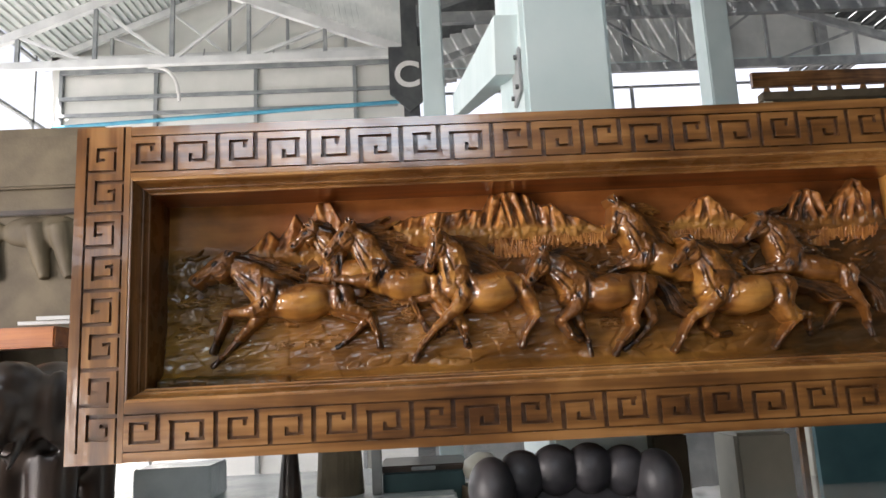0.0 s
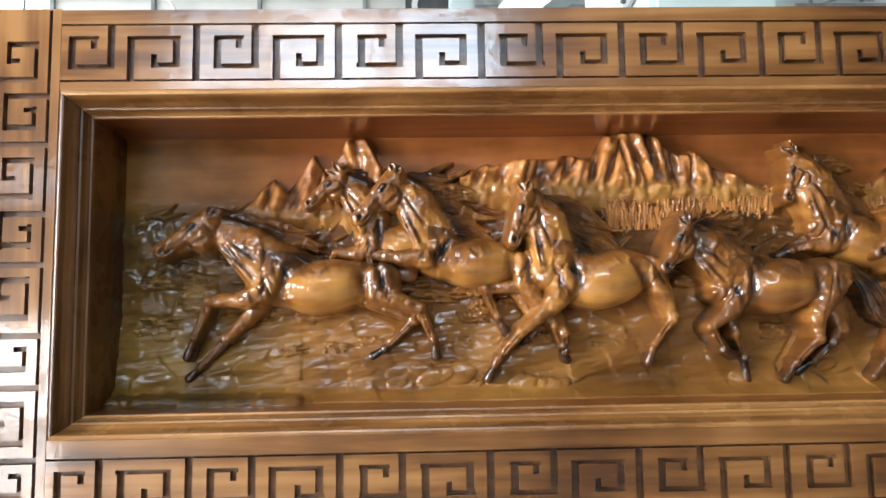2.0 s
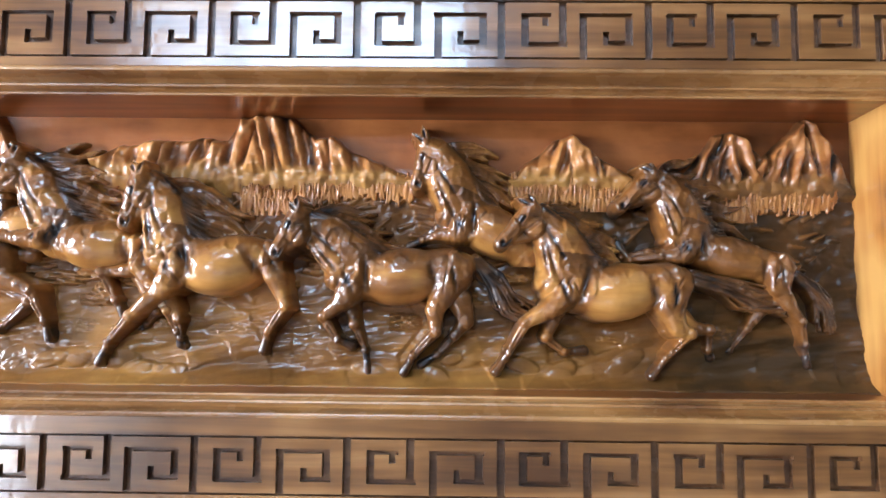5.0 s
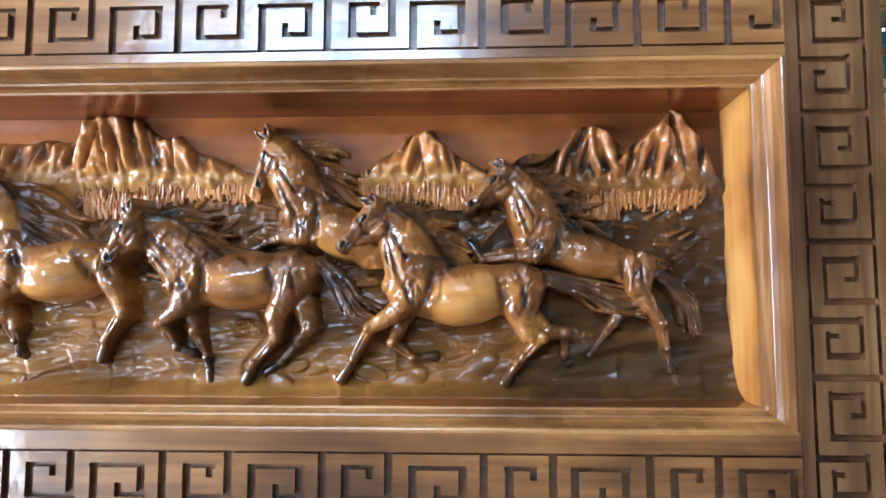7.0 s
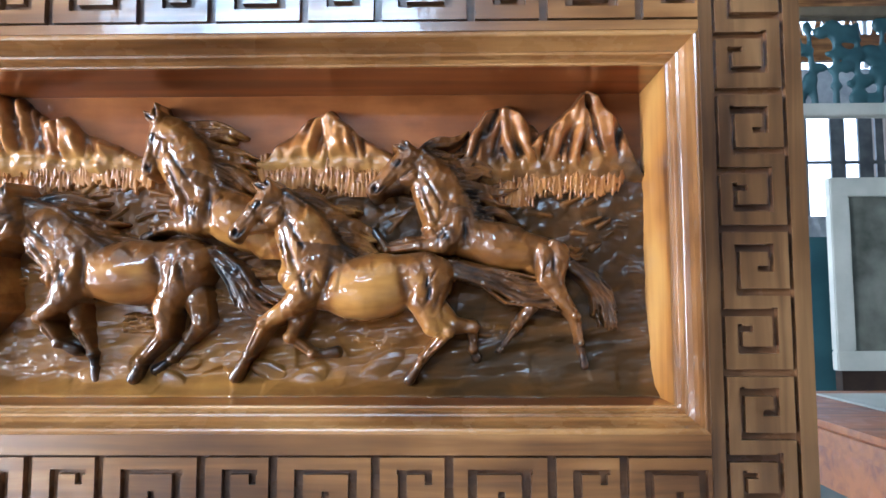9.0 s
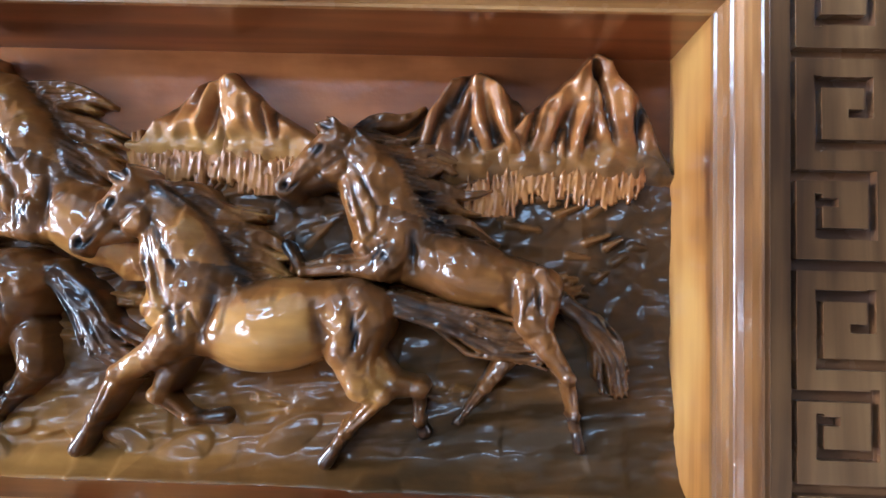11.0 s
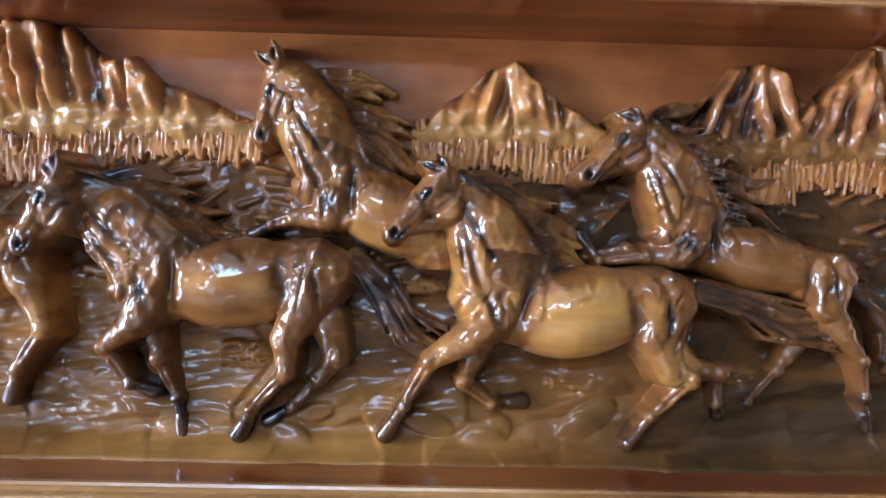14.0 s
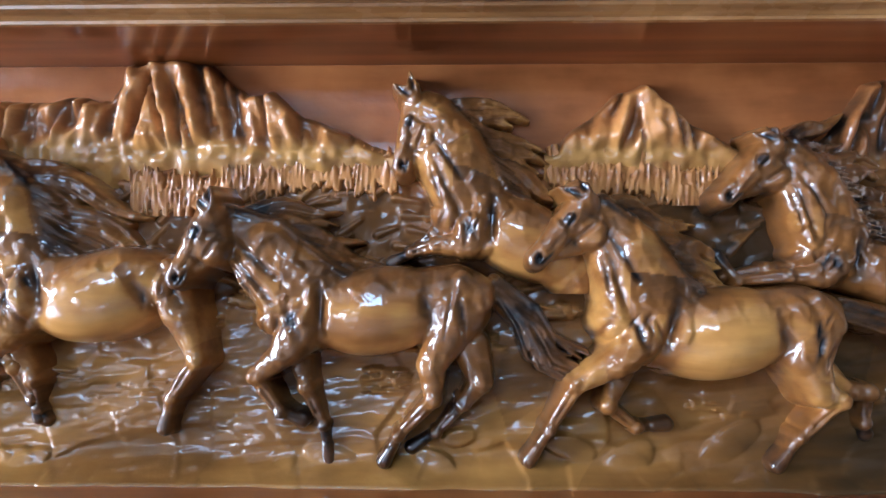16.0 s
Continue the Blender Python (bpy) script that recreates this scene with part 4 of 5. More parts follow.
carved_horse(rb=0.0437, rump=1.0, head=0.004, shade=0.0, lay=0.026, poll=(0.608, 1.014), nose=(0.56, 0.959), jaw=(0.615, 0.98),
    ears=[(0.6, 1.033), (0.583, 1.026)], crest=[(0.623, 1.014), (0.663, 0.982), (0.703, 0.933)], throat=[(0.621, 0.968), (0.619, 0.914)],
    body=[(0.656, 0.901), (0.727, 0.893), (0.801, 0.898)], wind=(0.068, -0.026),
    legs=[[(0.653, 0.88), (0.598, 0.848), (0.575, 0.807), (0.557, 0.777)], [(0.646, 0.87), (0.629, 0.828), (0.657, 0.806), (0.686, 0.808)], [(0.803, 0.874), (0.814, 0.843), (0.833, 0.835), (0.801, 0.801), (0.783, 0.774)], [(0.811, 0.869), (0.838, 0.843), (0.865, 0.841), (0.865, 0.812), (0.87, 0.801)]],
    tail=[(0.84, 0.917), (0.88, 0.907), (0.923, 0.889), (0.963, 0.884)])
carved_horse(rb=0.0327, rump=1.0, head=0.0, shade=0.34, lay=0.014, poll=(0.786, 1.068), nose=(0.735, 1.017), jaw=(0.783, 1.036),
    ears=[(0.774, 1.083), (0.763, 1.078)], crest=[(0.801, 1.072), (0.833, 1.042), (0.869, 0.985)], throat=[(0.794, 1.024), (0.799, 0.974)],
    body=[(0.832, 0.967), (0.901, 0.948), (0.963, 0.927)], wind=(0.064, 0.002),
    legs=[[(0.834, 0.947), (0.795, 0.947), (0.753, 0.942), (0.736, 0.967)], [(0.82, 0.954), (0.78, 0.954), (0.743, 0.946), (0.73, 0.96)], [(0.965, 0.902), (0.98, 0.878), (0.998, 0.854), (1.005, 0.82), (1.011, 0.79)], [(0.958, 0.897), (0.943, 0.868), (0.924, 0.843), (0.901, 0.811), (0.876, 0.8)]],
    tail=[(0.992, 0.923), (1.017, 0.903), (1.034, 0.879), (1.039, 0.85)])

# ---- the shed ----
floor = part("floor", boxed(-6.8, -4.2, -0.12, 9.0, 14.2, 0.0), CONC)
tagged(floor, "polished grey concrete shed floor", "floor", kind="structure")
court = part("ground", boxed(-60, -60, -0.5, 60, 60, -0.13), GROUND)
tagged(court, "pale dry concrete forecourt round the shed", "ground", kind="structure")
# Unseen hedge, added so that the panel mirrors something dark out there.
hedge = part("backdrop", boxed(-30, -16, -0.13, 20, -15, 4.0), HEDGE)
tagged(hedge, "unseen dark green hedge added beyond the forecourt", "hedge", kind="structure")
# Unseen front, side and gable walls, added to keep stray sky light out.
DIM = plain("dim_timber_wall", (0.07, 0.055, 0.04), (0.13, 0.10, 0.075), 0.7, 2.0)
for x0, x1, z0, z1 in ((-4.35, -4.2, 0, 4.2), (-2.2, 9.0, 0, 2.95), (-4.2, -2.2, 2.4, 2.95), (0.9, 9.0, 2.95, 4.2), (-4.2, -2.7, 2.95, 4.2)):
    w = part("wall_front", boxed(x0, -4.3, z0, x1, -4.15, z1), DIM)
    tagged(w, "unseen dim timber front wall with a doorway and a high window, added to limit the light", "wall", kind="structure")
for y0, y1, z0, z1 in ((-4.15, -1.45, 0, 4.2), (0.85, 1.15, 0, 4.2), (-1.45, 0.85, 2.5, 4.2)):
    w = part("wall_left", boxed(-4.35, y0, z0, -4.2, y1, z1), DIM)
    tagged(w, "unseen dim timber side wall with a wide doorway, added to limit the light", "wall", kind="structure")
w = part("wall_right", boxed(8.85, -4.3, 0, 9.0, 14.2, 5.2), DIM)
tagged(w, "unseen dim side wall added to shut out the sky", "wall", kind="structure")
w = part("unseen_gable", boxed(-6.6, 1.0, 4.25, 9.0, 1.1, 8.3), DIM)
tagged(w, "unseen sheeted gable added over the low front roof to shut out the sky", "wall", kind="structure")
ceil = bmesh.new()
# Third entry: unseen flat front roof, its long eave added to block the sun.
for x0, z0, x1, z1, y0, y1 in ((-6.5, 6.5, -3.3, 7.9, 1.0, 14.2), (-3.3, 7.9, -0.1, 6.5, 1.0, 14.2), (-4.35, 4.22, 9.0, 4.22, -6.5, 1.2)):
    n = 60
    for i in range(n):
        f, g = i / n, (i + 1) / n
        xa, xb = x0 + (x1 - x0) * f, x0 + (x1 - x0) * g
        za, zb = z0 + (z1 - z0) * f, z0 + (z1 - z0) * g
        bar(ceil, ((xa + xb) / 2, y0, (za + zb) / 2 + 0.03 * (i % 2)), ((xa + xb) / 2, y1, (za + zb) / 2 + 0.03 * (i % 2)), (x1 - x0) / n + 0.004, 0.05)
ceiling = part("ceiling", ceil, SHEET)
tagged(ceiling, "pale corrugated roof sheets over the first bay, with an unseen front roof added as sun block", "roof", kind="structure")
ceil = bmesh.new()
for x0, z0, x1, z1 in ((-0.1, 6.5, 4.4, 8.2), (4.4, 8.2, 9.0, 6.5)):
    for i in range(40):
        f = (i + 0.5) / 40
        x, z = x0 + (x1 - x0) * f, z0 + (z1 - z0) * f + 0.03 * (i % 2)
        bar(ceil, (x, 1.0, z), (x, 14.2, z), (x1 - x0) / 40 + 0.004, 0.05)
ceiling2 = part("ceiling", ceil, DARKST)
tagged(ceiling2, "dark sheet roof of the second bay", "roof", kind="structure")

FAR = 12.0
back = empty("wall_back", (0, FAR, 0), "far gable wall of pale sheets between steel posts", "wall", kind="structure")
part("wall_sheet", boxed(-6.4, FAR, 0, -0.15, FAR + 0.08, 8.2), WALLP, back)
part("wall_sheet", boxed(-0.15, FAR, 0, 9.0, FAR + 0.08, 2.3), STEEL, back)
part("wall_sheet", boxed(-0.15, FAR, 4.0, 9.0, FAR + 0.08, 4.7), STEEL, back)
part("wall_sheet", boxed(-0.15, FAR, 2.3, 4.2, FAR + 0.08, 4.0), STEEL, back)
part("gable_sheet", boxed(-0.15, FAR, 6.0, 9.0, FAR + 0.08, 8.3), SHEET, back)
part("gable_rail", boxed(-0.15, FAR - 0.1, 6.0, 9.0, FAR - 0.002, 6.12), PAINT, back)
part("guard_rail", boxed(-0.15, FAR - 0.06, 5.64, 9.0, FAR - 0.02, 5.68), STEEL, back)
for x in (3.9, 5.7, 7.5):
    part("gable_post", boxed(x - 0.09, FAR - 0.1, 6.12, x + 0.09, FAR - 0.002, 8.2), STEEL, back)
    part("guard_post", boxed(x - 0.03, FAR - 0.06, 4.7, x + 0.03, FAR - 0.02, 5.64), STEEL, back)
w2 = empty("window_2", (6.6, FAR, 2.3), "wide far window full of white daylight behind dark uneven posts", "window", kind="structure")
rw = random.Random(4)
x = 4.3
while x < 9.0:
    part("mullion", boxed(x, FAR + 0.01, 2.3, x + rw.uniform(0.06, 0.26), FAR + 0.06, 4.0), DARKST, w2)
    x += rw.uniform(0.22, 0.5)
part("transom", boxed(4.2, FAR + 0.02, 3.15, 9.0, FAR + 0.05, 3.2), DARKST, w2)
for x in (-6.2, -4.55, -2.8, -1.05):
    part("post", boxed(x - 0.03, FAR - 0.08, 0, x + 0.03, FAR - 0.002, 6.3), STEEL, back)
for z, t in ((5.79, 0.03), (5.48, 0.03), (6.28, 0.04)):
    part("rail", boxed(-6.2, FAR - 0.14, z - t, -0.3, FAR - 0.082, z + t), STEEL, back)


def truss(x0, x1, y, z, rise, mat, depth=0.14):
    """A light steel roof truss with posts and diagonals."""
    t = empty("roof_truss", ((x0 + x1) / 2, y, z), "painted steel roof truss with thin web members", "truss", "trusses of the shed")
    xm = (x0 + x1) / 2
    part("bottom_chord", bar(bmesh.new(), (x0, y, z), (x1, y, z), 0.08, depth), mat, t)
    for a in (x0, x1):
        part("rafter", bar(bmesh.new(), (a, y, z + 0.05), (xm, y, z + rise), 0.08, 0.12), mat, t)
    for i in range(1, 6):
        f = i / 6
        x = x0 + (x1 - x0) * f
        h = rise * (1 - abs(2 * f - 1))
        part("web_post", bar(bmesh.new(), (x, y, z), (x, y, z + h), 0.05, 0.05), STEEL, t)
        if i not in (3,):
            xn = x + (x1 - x0) / 6 * (1 if f < 0.5 else -1)
            part("web_diagonal", bar(bmesh.new(), (x, y, z + h), (xn, y, z), 0.04, 0.04), mat, t)
    return t


LIGHTST = plain("pale_grey_steel", (0.52, 0.54, 0.54), (0.66, 0.68, 0.67), 0.5, 3.0)
truss(-6.3, -0.15, 9.0, 5.05, 1.25, LIGHTST, 0.1)
truss(-6.3, -0.15, 11.8, 6.45, 1.3, LIGHTST)
truss(-0.1, 9.0, 11.0, 5.6, 1.6, STEEL)
truss(-0.1, 9.0, 8.0, 5.0, 1.6, STEEL)


def column(x0, y0, x1, y1, high, label):
    c = part("column", boxed(x0, y0, 0, x1, y1, high, bev=0.012), PAINT)
    return tagged(c, label, "column", kind="structure")


column(0.275, 1.662, 0.5, 2.14, 6.4, "square concrete column in pale blue paint behind the relief")
column(0.06, 4.64, 0.215, 4.8, 6.5, "slim steel post in pale blue paint")
column(2.6, 5.8, 2.83, 6.05, 6.6, "pale painted post with dark stains in the next bay")
st = part("beam", bar(bmesh.new(), (0.25, 1.72, 1.585), (0.30, 4.64, 2.56), 0.07, 0.15), PAINT)
tagged(st, "inclined pale blue steel beam fixed to the column", "beam", kind="structure")

# hanging sign with a letter
sign = empty("hanging_sign", (-0.07, 7.45, 3.6), "dark grey pointed sign board with a white letter C", "sign")
bm = bmesh.new()
vs = [bm.verts.new((-0.07 + x, 7.45, 4.04 + z)) for x, z in ((-0.2, 0.35), (0.3, 0.35), (0.3, -0.2), (0.02, -0.42), (-0.2, -0.2))]
f = bm.faces.new(vs)
ex = bmesh.ops.extrude_face_region(bm, geom=[f])
for v in ex["geom"]:
    if isinstance(v, bmesh.types.BMVert):
        v.co.y += 0.03
bmesh.ops.recalc_face_normals(bm, faces=bm.faces)
part("board", bm, DARKST, sign)
fc = bpy.data.curves.new("letter", "FONT")
fc.body, fc.size, fc.extrude, fc.align_x, fc.align_y = "C", 0.42, 0.005, "CENTER", "CENTER"
fc.offset = 0.008
letter = new("letter", fc)
letter.matrix_world = pose(-0.07, 7.44, 4.04, 90, 0, 0)
fc.materials.append(WHITE)
bpy.context.view_layer.update()
le = bpy.data.meshes.new_from_object(letter.evaluated_get(bpy.context.evaluated_depsgraph_get()))
mw = letter.matrix_world.copy()
bpy.data.objects.remove(letter)
letter = new("letter", le)
letter.matrix_world = mw
letter.parent = sign
letter.matrix_parent_inverse = sign.matrix_world.inverted()
pst = part("sign_post", boxed(-0.12, 7.5, 0, 0.06, 7.62, 6.6), DARKST)
tagged(pst, "dark steel post carrying a letter sign", "post", kind="structure")
pipe = part("conduit", rod(bmesh.new(), (-6.2, 11.7, 5.2), (-0.2, 11.7, 5.45), 0.035), BLUE)
tagged(pipe, "thin blue water pipe along the far wall", "pipe", kind="structure")

# ---- things round the panel ----
# black tufted stool in front of the column
stool = empty("tufted_stool", (0.3, 1.42, 0), "low black leather seat with padded lobes under the relief", "stool")
part("base", boxed(0.06, 1.28, 0.03, 0.52, 1.60, 0.42, bev=0.03), BLACK, stool)
for x, z, r in ((0.19, 0.592, 0.040), (0.262, 0.6, 0.040), (0.335, 0.6, 0.040), (0.408, 0.592, 0.040)):
    part("lobe", blob(bmesh.new(), (x, 1.55, z - 0.06), (r * 1.3, 0.05, 0.052), 24), BLACK, stool, smooth=True)
for x in (0.125, 0.47):
    part("arm", blob(bmesh.new(), (x, 1.53, 0.51), (0.05, 0.07, 0.065), 24), BLACK, stool, smooth=True)
for i in range(5):
    part("slat", boxed(0.19 + i * 0.052, 1.565, 0.4, 0.206 + i * 0.052, 1.59, 0.52, bev=0.004), BLACK, stool)
part("backrest", boxed(0.13, 1.545, 0.36, 0.47, 1.6, 0.56, bev=0.02), BLACK, stool)
part("cushion", blob(bmesh.new(), (0.29, 1.44, 0.33), (0.17, 0.15, 0.09), 24), BLACK, stool, smooth=True)
for x in (0.13, 0.45):
    for y in (1.31, 1.55):
        part("foot", rod(bmesh.new(), (x, y, 0), (x, y, 0.04), 0.02), DARKW, stool)

# unfinished relief leaning beside the panel
raw = empty("unfinished_relief", (-1.8, 2.6, 0), "unfinished pale wooden relief board standing on edge", "relief panel")
part("board", boxed(-2.5, 2.6, 0.98, -1.18, 2.66, 1.74), RAW, raw)
part("top_band", boxed(-2.5, 2.57, 1.5, -1.18, 2.6, 1.7, bev=0.008), RAW, raw)
part("middle_band", boxed(-2.5, 2.58, 1.40, -1.18, 2.6, 1.42, bev=0.004), DARKW, raw)
part("stand", boxed(-2.5, 2.62, 0, -1.3, 2.68, 0.98), RAW, raw)
bm = bmesh.new()
for x in (-1.78, -1.6, -1.42, -1.33):
    rod(bm, (x, 2.6, 1.36), (x + 0.05, 2.585, 1.16), 0.05, 0.02)
    blob(bm, (x - 0.02, 2.6, 1.34), (0.1, 0.03, 0.06))
fused(part("carving", bm, RAW, raw, smooth=True), 0.008)
rail = part("planed_plank", boxed(-2.4, 2.44, 0.905, -1.25, 2.56, 0.975, bev=0.006), ORANGE)
tagged(rail, "orange varnished plank lying on a trestle", "plank")
tres = part("trestle", boxed(-2.2, 2.42, 0, -1.5, 2.58, 0.905), RAW)
tagged(tres, "plain wooden trestle under a plank", "trestle")
# dark carved elephant as one plain shape
bm = bmesh.new()
blob(bm, (-1.15, 2.27, 0.5), (0.14, 0.22, 0.19))
blob(bm, (-1.14, 2.04, 0.56), (0.085, 0.1, 0.125))
blob(bm, (-1.14, 1.99, 0.63), (0.055, 0.06, 0.055))
for x, a in ((-1.235, -0.03), (-1.045, 0.03)):
    blob(bm, (x, 2.08, 0.55), (0.03, 0.075, 0.11))
    blob(bm, (x + a, 2.11, 0.5), (0.02, 0.05, 0.09))
for i in range(9):
    f = i / 8
    blob(bm, (-1.14 - 0.015 * math.sin(f * 3), 1.955 - 0.05 * math.sin(f * 2.4), 0.56 - 0.34 * f), (0.05 - 0.025 * f, 0.05 - 0.025 * f, 0.05))
for x in (-1.215, -1.085):
    rod(bm, (x, 2.0, 0.5), (x * 0.995, 1.9, 0.4), 0.018, 0.008)
    for y in (2.14, 2.4):
        rod(bm, (x, y, 0), (x, y, 0.42), 0.058, 0.07)
ele = fused(part("elephant_statue", bm, DARKW, smooth=True), 0.014)
ele.location.z += 0.16
tagged(ele, "dark polished wooden elephant standing on a plinth", "statue")
pl = part("plinth", boxed(-1.32, 2.0, 0, -0.98, 2.48, 0.16, bev=0.006), RAW)
tagged(pl, "plain raw wooden plinth under an elephant", "plinth")
bk2 = part("timber_block", boxed(0.57, 1.86, 0, 0.66, 1.98, 0.57, bev=0.006), RAW)
tagged(bk2, "tan upright timber block on the floor", "block")

# low table under grey plastic, with things on it
tb = empty("low_table", (-0.7, 3.4, 0), "low work table covered with shiny grey plastic sheet", "table")
part("tabletop", boxed(-1.5, 2.9, 0.24, 0.1, 3.9, 0.28, bev=0.01), PLASTIC, tb)
for x in (-1.4, 0.0):
    for y in (3.0, 3.8):
        part("leg", boxed(x - 0.03, y - 0.03, 0, x + 0.03, y + 0.03, 0.24), DARKW, tb)
bx = part("white_box", boxed(-1.24, 3.1, 0.28, -0.92, 3.35, 0.42, bev=0.006), PLASTIC)
tagged(bx, "pale cyan box on the plastic-covered table", "box")
bm = rod(bmesh.new(), (-0.38, 3.1, 0.28), (-0.38, 3.1, 0.46), 0.1, 0.09, 24)
sp = part("wooden_drum", bm, RAW, smooth=False)
tagged(sp, "tan turned wooden drum on the low table", "drum")
bm = bmesh.new()
rod(bm, (-0.58, 3.05, 0.28), (-0.58, 3.05, 0.45), 0.05, 0.035)
blob(bm, (-0.58, 3.05, 0.47), (0.035, 0.035, 0.045))
sp = fused(part("dark_statuette", bm, DARKW, smooth=True), 0.008)
tagged(sp, "small dark wooden statuette on the low table", "statue")
sp = part("grey_post", boxed(-0.24, 3.0, 0.28, -0.2, 3.04, 0.5, bev=0.004), STEEL)
tagged(sp, "short grey metal post on the low table", "post")
sp = part("pink_box", boxed(0.8, 1.9, 0.0, 0.95, 2.05, 0.56, bev=0.01), PALEW)
tagged(sp, "tall dusty pinkish carton on the floor", "carton")

# low orange table at the panel's far end, with a pale card on it
tbl = empty("low_wooden_table", (1.9, 2.0, 0), "low orange varnished wooden table with a thick top", "table")
part("tabletop", boxed(1.48, 1.58, 0.62, 2.3, 2.4, 0.665, bev=0.012), ORANGE, tbl)
for a in ((1.53, 1.64, 0.53, 1.56, 2.34, 0.62), (2.22, 1.64, 0.53, 2.25, 2.34, 0.62), (1.56, 1.64, 0.53, 2.22, 1.67, 0.62), (1.56, 2.31, 0.53, 2.22, 2.34, 0.62)):
    part("apron", boxed(*a, bev=0.004), ORANGE, tbl)
for x in (1.57, 2.21):
    for y in (1.68, 2.3):
        part("leg", boxed(x - 0.035, y - 0.035, 0, x + 0.035, y + 0.035, 0.615, bev=0.006), ORANGE, tbl)
card = part("card_sheet", boxed(1.66, 1.95, 0.6655, 2.1, 2.3, 0.67, bev=0.001), PALEW)
tagged(card, "pale grey-green card sheet lying on the low table", "card")

# framed board, carved crest and dark sheet behind the right end
fb = empty("framed_board", (3.0, 4.0, 0), "pale framed panel with a mottled grey glass pane, standing upright", "framed panel")
for n, a in (("frame_rail", (2.6, 3.98, 1.38, 3.5, 4.03, 1.47)), ("frame_rail", (2.6, 3.98, 0.57, 3.5, 4.03, 0.66)), ("frame_stile", (2.6, 3.98, 0.66, 2.69, 4.03, 1.38)), ("frame_stile", (3.41, 3.98, 0.66, 3.5, 4.03, 1.38))):
    part(n, boxed(*a, bev=0.005), PALEW, fb)
GLAZED = plain("mottled_grey_pane", (0.07, 0.075, 0.06), (0.22, 0.22, 0.18), 0.18, 4.5, bump=0.05)
part("infill", boxed(2.69, 4.0, 0.66, 3.41, 4.02, 1.38), GLAZED, fb, "mottled grey glass pane")
part("stand", boxed(2.65, 4.04, 0, 3.45, 4.1, 0.6), DARKW, fb)
cr = empty("carved_crest", (3.0, 4.6, 0), "dark carved crest with pierced openings on a pale wooden rail", "carving")
part("rail", boxed(2.4, 4.58, 1.93, 4.2, 4.66, 2.0, bev=0.006), PALEW, cr)
part("top_rail", boxed(2.4, 4.58, 2.5, 4.2, 4.66, 2.56, bev=0.006), RAW, cr)
for x in (2.42, 4.12):
    part("upright", boxed(x, 4.6, 0, x + 0.06, 4.66, 2.5, bev=0.004), PALEW, cr)
rnc = random.Random(8)
bm = bmesh.new()
for i in range(150):
    blob(bm, (2.48 + rnc.random() * 1.64, 4.62, 2.0 + rnc.random() ** 1.2 * 0.47), (rnc.uniform(0.02, 0.07), 0.02, rnc.uniform(0.015, 0.05)), 8)
for i in range(14):
    x = 2.52 + i * 0.12
    rod(bm, (x, 4.62, 1.99), (x + rnc.uniform(-0.05, 0.05), 4.62, 2.48), 0.02, 0.012, 8)
fused(part("pierced_carving", bm, TEAL, cr, smooth=True), 0.012)
ts = part("dark_sheet", boxed(2.3, 4.3, 0, 3.6, 4.34, 1.22), TEAL)
tagged(ts, "dark teal board standing behind a framed panel", "board")
sc = empty("carved_screen", (3.0, 6.47, 0), "brown carved wooden screen with pierced fretwork", "screen")
part("top_rail", boxed(3.3, 6.45, 3.35, 6.2, 6.5, 3.5), RAIL_X, sc)
part("lower_rail", boxed(3.3, 6.45, 2.9, 6.2, 6.5, 3.12), RAIL_X, sc)
for i in range(24):
    part("fret", rod(bmesh.new(), (3.38 + i * 0.12, 6.475, 3.12), (3.38 + i * 0.12 + 0.06 * (-1) ** i, 6.475, 3.35), 0.022), RAIL_X, sc)
part("stand", boxed(3.3, 6.45, 0, 3.42, 6.5, 2.9), RAIL_Z, sc)
part("stand", boxed(6.08, 6.45, 0, 6.2, 6.5, 2.9), RAIL_Z, sc)

# bracket plate on the column
bk = empty("column_bracket", (0.262, 1.72, 1.45), "small rusty steel plate bolted to the column", "bracket")
part("plate", boxed(0.266, 1.68, 1.44, 0.274, 1.80, 1.56, bev=0.002), STEEL, bk)
for y, z in ((1.70, 1.46), (1.78, 1.46), (1.70, 1.54), (1.78, 1.54)):
    part("bolt", rod(bmesh.new(), (0.258, y, z), (0.267, y, z), 0.007, n=6), DARKST, bk)

# lamp batten and cable hose under the far truss
lb = empty("lamp_batten", (-3.0, 11.5, 6.2), "unlit white tube lamp batten hung under the far beam", "lamp")
part("tray", boxed(-3.95, 11.45, 6.25, -2.05, 11.6, 6.31, bev=0.01), LIGHTST, lb)
tube = part("tube", rod(bmesh.new(), (-3.9, 11.5, 6.21), (-2.1, 11.5, 6.21), 0.025), WHITE, lb)
for x in (-3.94, -2.1):
    part("end_cap", rod(bmesh.new(), (x, 11.5, 6.21), (x + 0.04, 11.5, 6.21), 0.03), LIGHTST, tube)
for x in (-3.6, -2.4):
    part("hanger", rod(bmesh.new(), (x, 11.53, 6.3), (x, 11.6, 6.5), 0.012), STEEL, lb)
cv = bpy.data.curves.new("hose", "CURVE")
cv.dimensions, cv.bevel_depth, cv.bevel_resolution = "3D", 0.03, 3
sp = cv.splines.new("NURBS")
sp.points.add(4)
for p, c in zip(sp.points, ((-4.6, 11.7, 6.25), (-4.35, 11.7, 6.25), (-4.15, 11.7, 6.1), (-4.08, 11.7, 5.9), (-4.05, 11.7, 5.6))):
    p.co = (*c, 1)
sp.use_endpoint_u = True
cv.materials.append(WHITE)
hs = new("hose", cv)
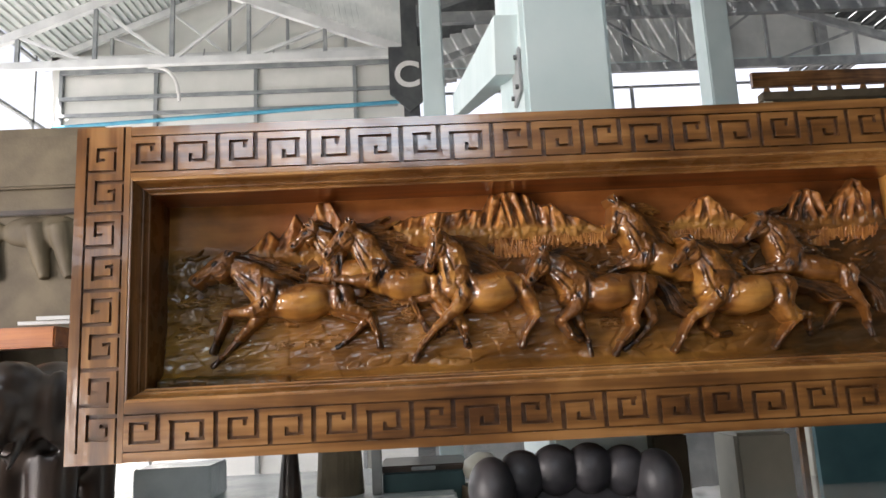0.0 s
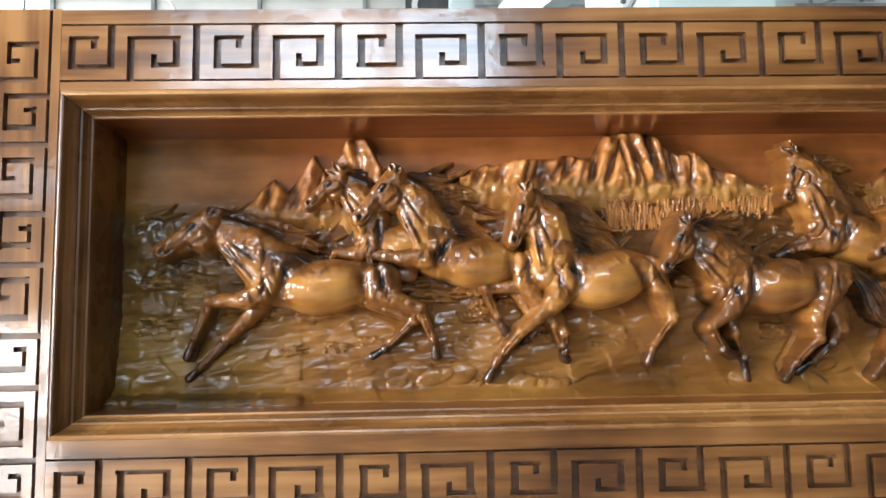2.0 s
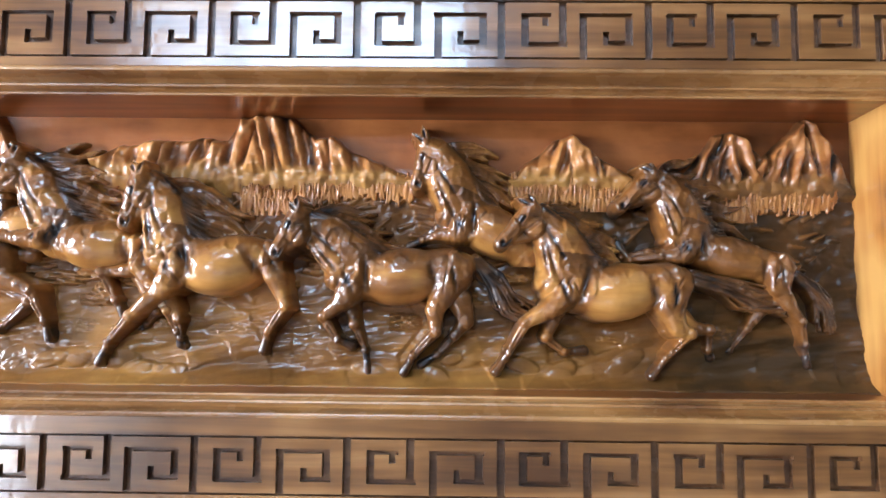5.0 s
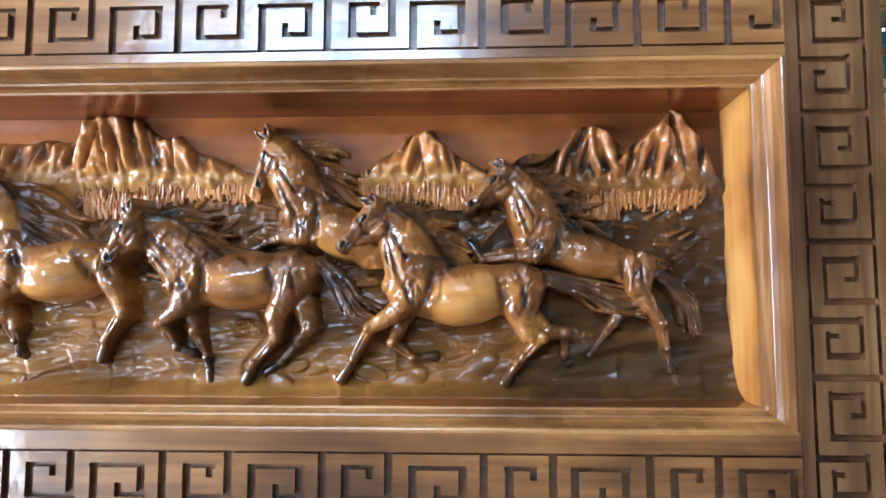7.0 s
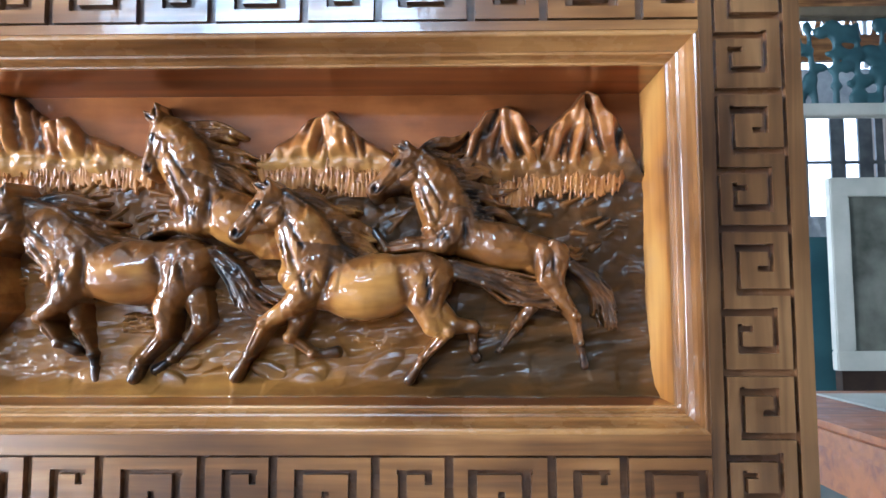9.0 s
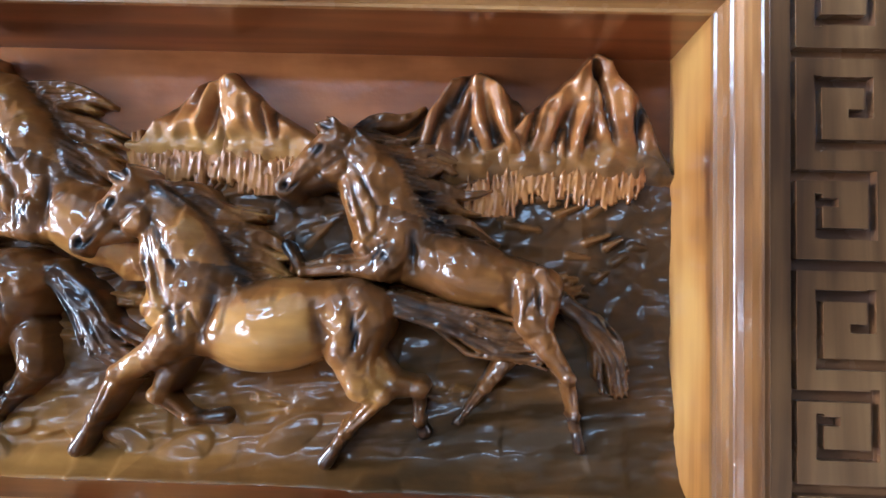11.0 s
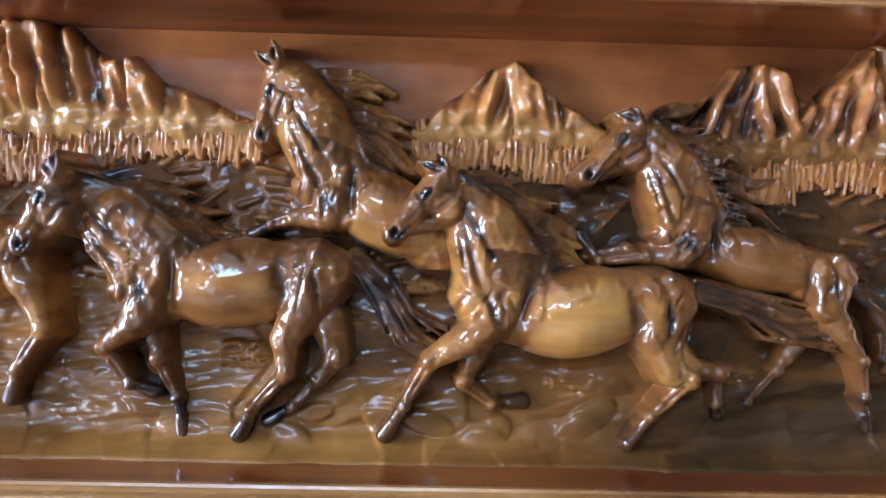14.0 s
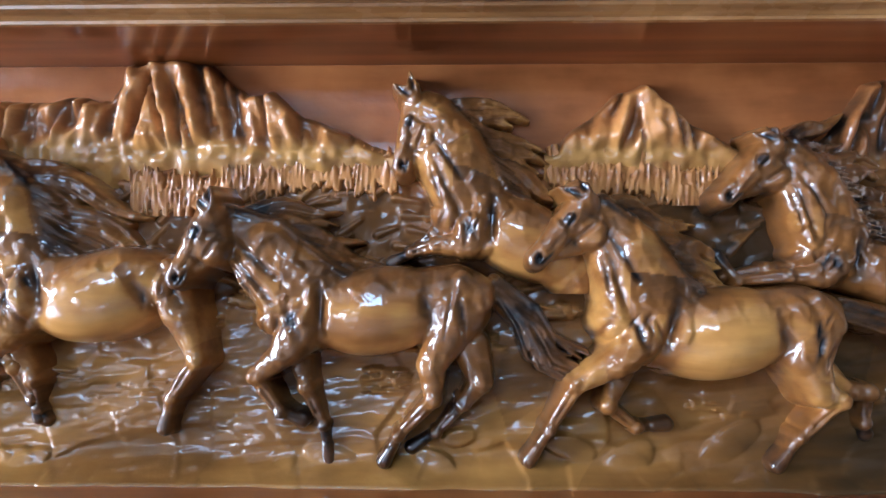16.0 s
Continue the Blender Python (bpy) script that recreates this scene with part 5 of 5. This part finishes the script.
tagged(hs, "white hose bending down the far wall", "hose", kind="structure")

# side window of the far end, pale mullions against the sky
sw = empty("window_1", (-6.5, 10.5, 4.6), "wide side window with thin steel mullions, open to the daylight", "window", kind="structure")
for y in (3.2, 6.0, 8.8, 11.6):
    part("mullion", boxed(-6.52, y - 0.03, 0, -6.46, y + 0.03, 6.5), STEEL, sw)
for z in (4.2, 5.3, 6.4):
    part("transom", boxed(-6.52, 3.2, z - 0.025, -6.46, 12.0, z + 0.025), STEEL, sw)

# white strips and a small bundle beside the unfinished relief
for x, z in ((-1.36, 0.985), (-1.30, 1.0)):
    t = part("white_strip", bar(bmesh.new(), (x, 2.42, z), (x + 0.3, 2.50, z + 0.005), 0.03, 0.012), WHITE)
    tagged(t, "thin white painted strip lying on a plank", "strip", "white strips")
CARTON = plain("pale_blue_card", (0.13, 0.17, 0.21), (0.2, 0.25, 0.3), 0.6, 6.0)
bc = part("blue_carton", boxed(-1.42, 2.3, 0.72, -1.2, 2.42, 0.83, bev=0.004), CARTON)
tagged(bc, "pale blue carton on a shelf by the elephant", "carton")
sh2 = part("shelf", boxed(-1.5, 2.28, 0.0, -1.16, 2.44, 0.72, bev=0.004), RAW)
tagged(sh2, "plain wooden shelf block", "shelf")

# clutter under the panel
cr2 = empty("dark_crate", (0.0, 3.2, 0), "dark green painted crate with a lid", "crate")
part("body", boxed(-0.2, 3.05, 0, 0.14, 3.35, 0.36, bev=0.008), TEAL, cr2)
lid = part("lid", boxed(-0.21, 3.04, 0.36, 0.15, 3.36, 0.385, bev=0.006), DARKW, cr2)
part("handle", boxed(-0.08, 3.02, 0.366, 0.02, 3.038, 0.38, bev=0.003), STEEL, lid)
bm = bmesh.new()
bmesh.ops.create_icosphere(bm, subdivisions=3, radius=0.075)
for v in bm.verts:
    v.co *= 1 + 0.16 * noise.noise(v.co * 22)
    v.co.z *= 0.85
    v.co += Vector((0.21, 3.05, 0.06))
bg = part("cloth_bundle", bm, PALEW, smooth=True)
tagged(bg, "small pale patterned cloth bundle on the floor", "bundle")
bg.location.z += 0.30
st3 = part("stump", rod(bmesh.new(), (0.21, 3.05, 0), (0.21, 3.05, 0.295), 0.1, 0.085, 20), RAW)
tagged(st3, "sawn timber stump holding a cloth bundle", "stump")
pp = bmesh.new()
bmesh.ops.create_grid(pp, x_segments=14, y_segments=10, size=0.5)
for v in pp.verts:
    v.co = Vector((1.05 + v.co.x * 0.34, 2.75 + v.co.y * 0.3, 0.26 + 0.02 * noise.noise(v.co * 6)))
sheet = part("plastic_sheet", pp, WHITE, smooth=True)
sheet.modifiers.new("body", "SOLIDIFY").thickness = 0.004
tagged(sheet, "crumpled white plastic sheet on a low board", "plastic sheet")
lb2 = part("low_board", boxed(0.8, 2.55, 0.0, 1.35, 2.95, 0.243, bev=0.01), DARKW)
tagged(lb2, "low dark wooden board block on the floor", "block")
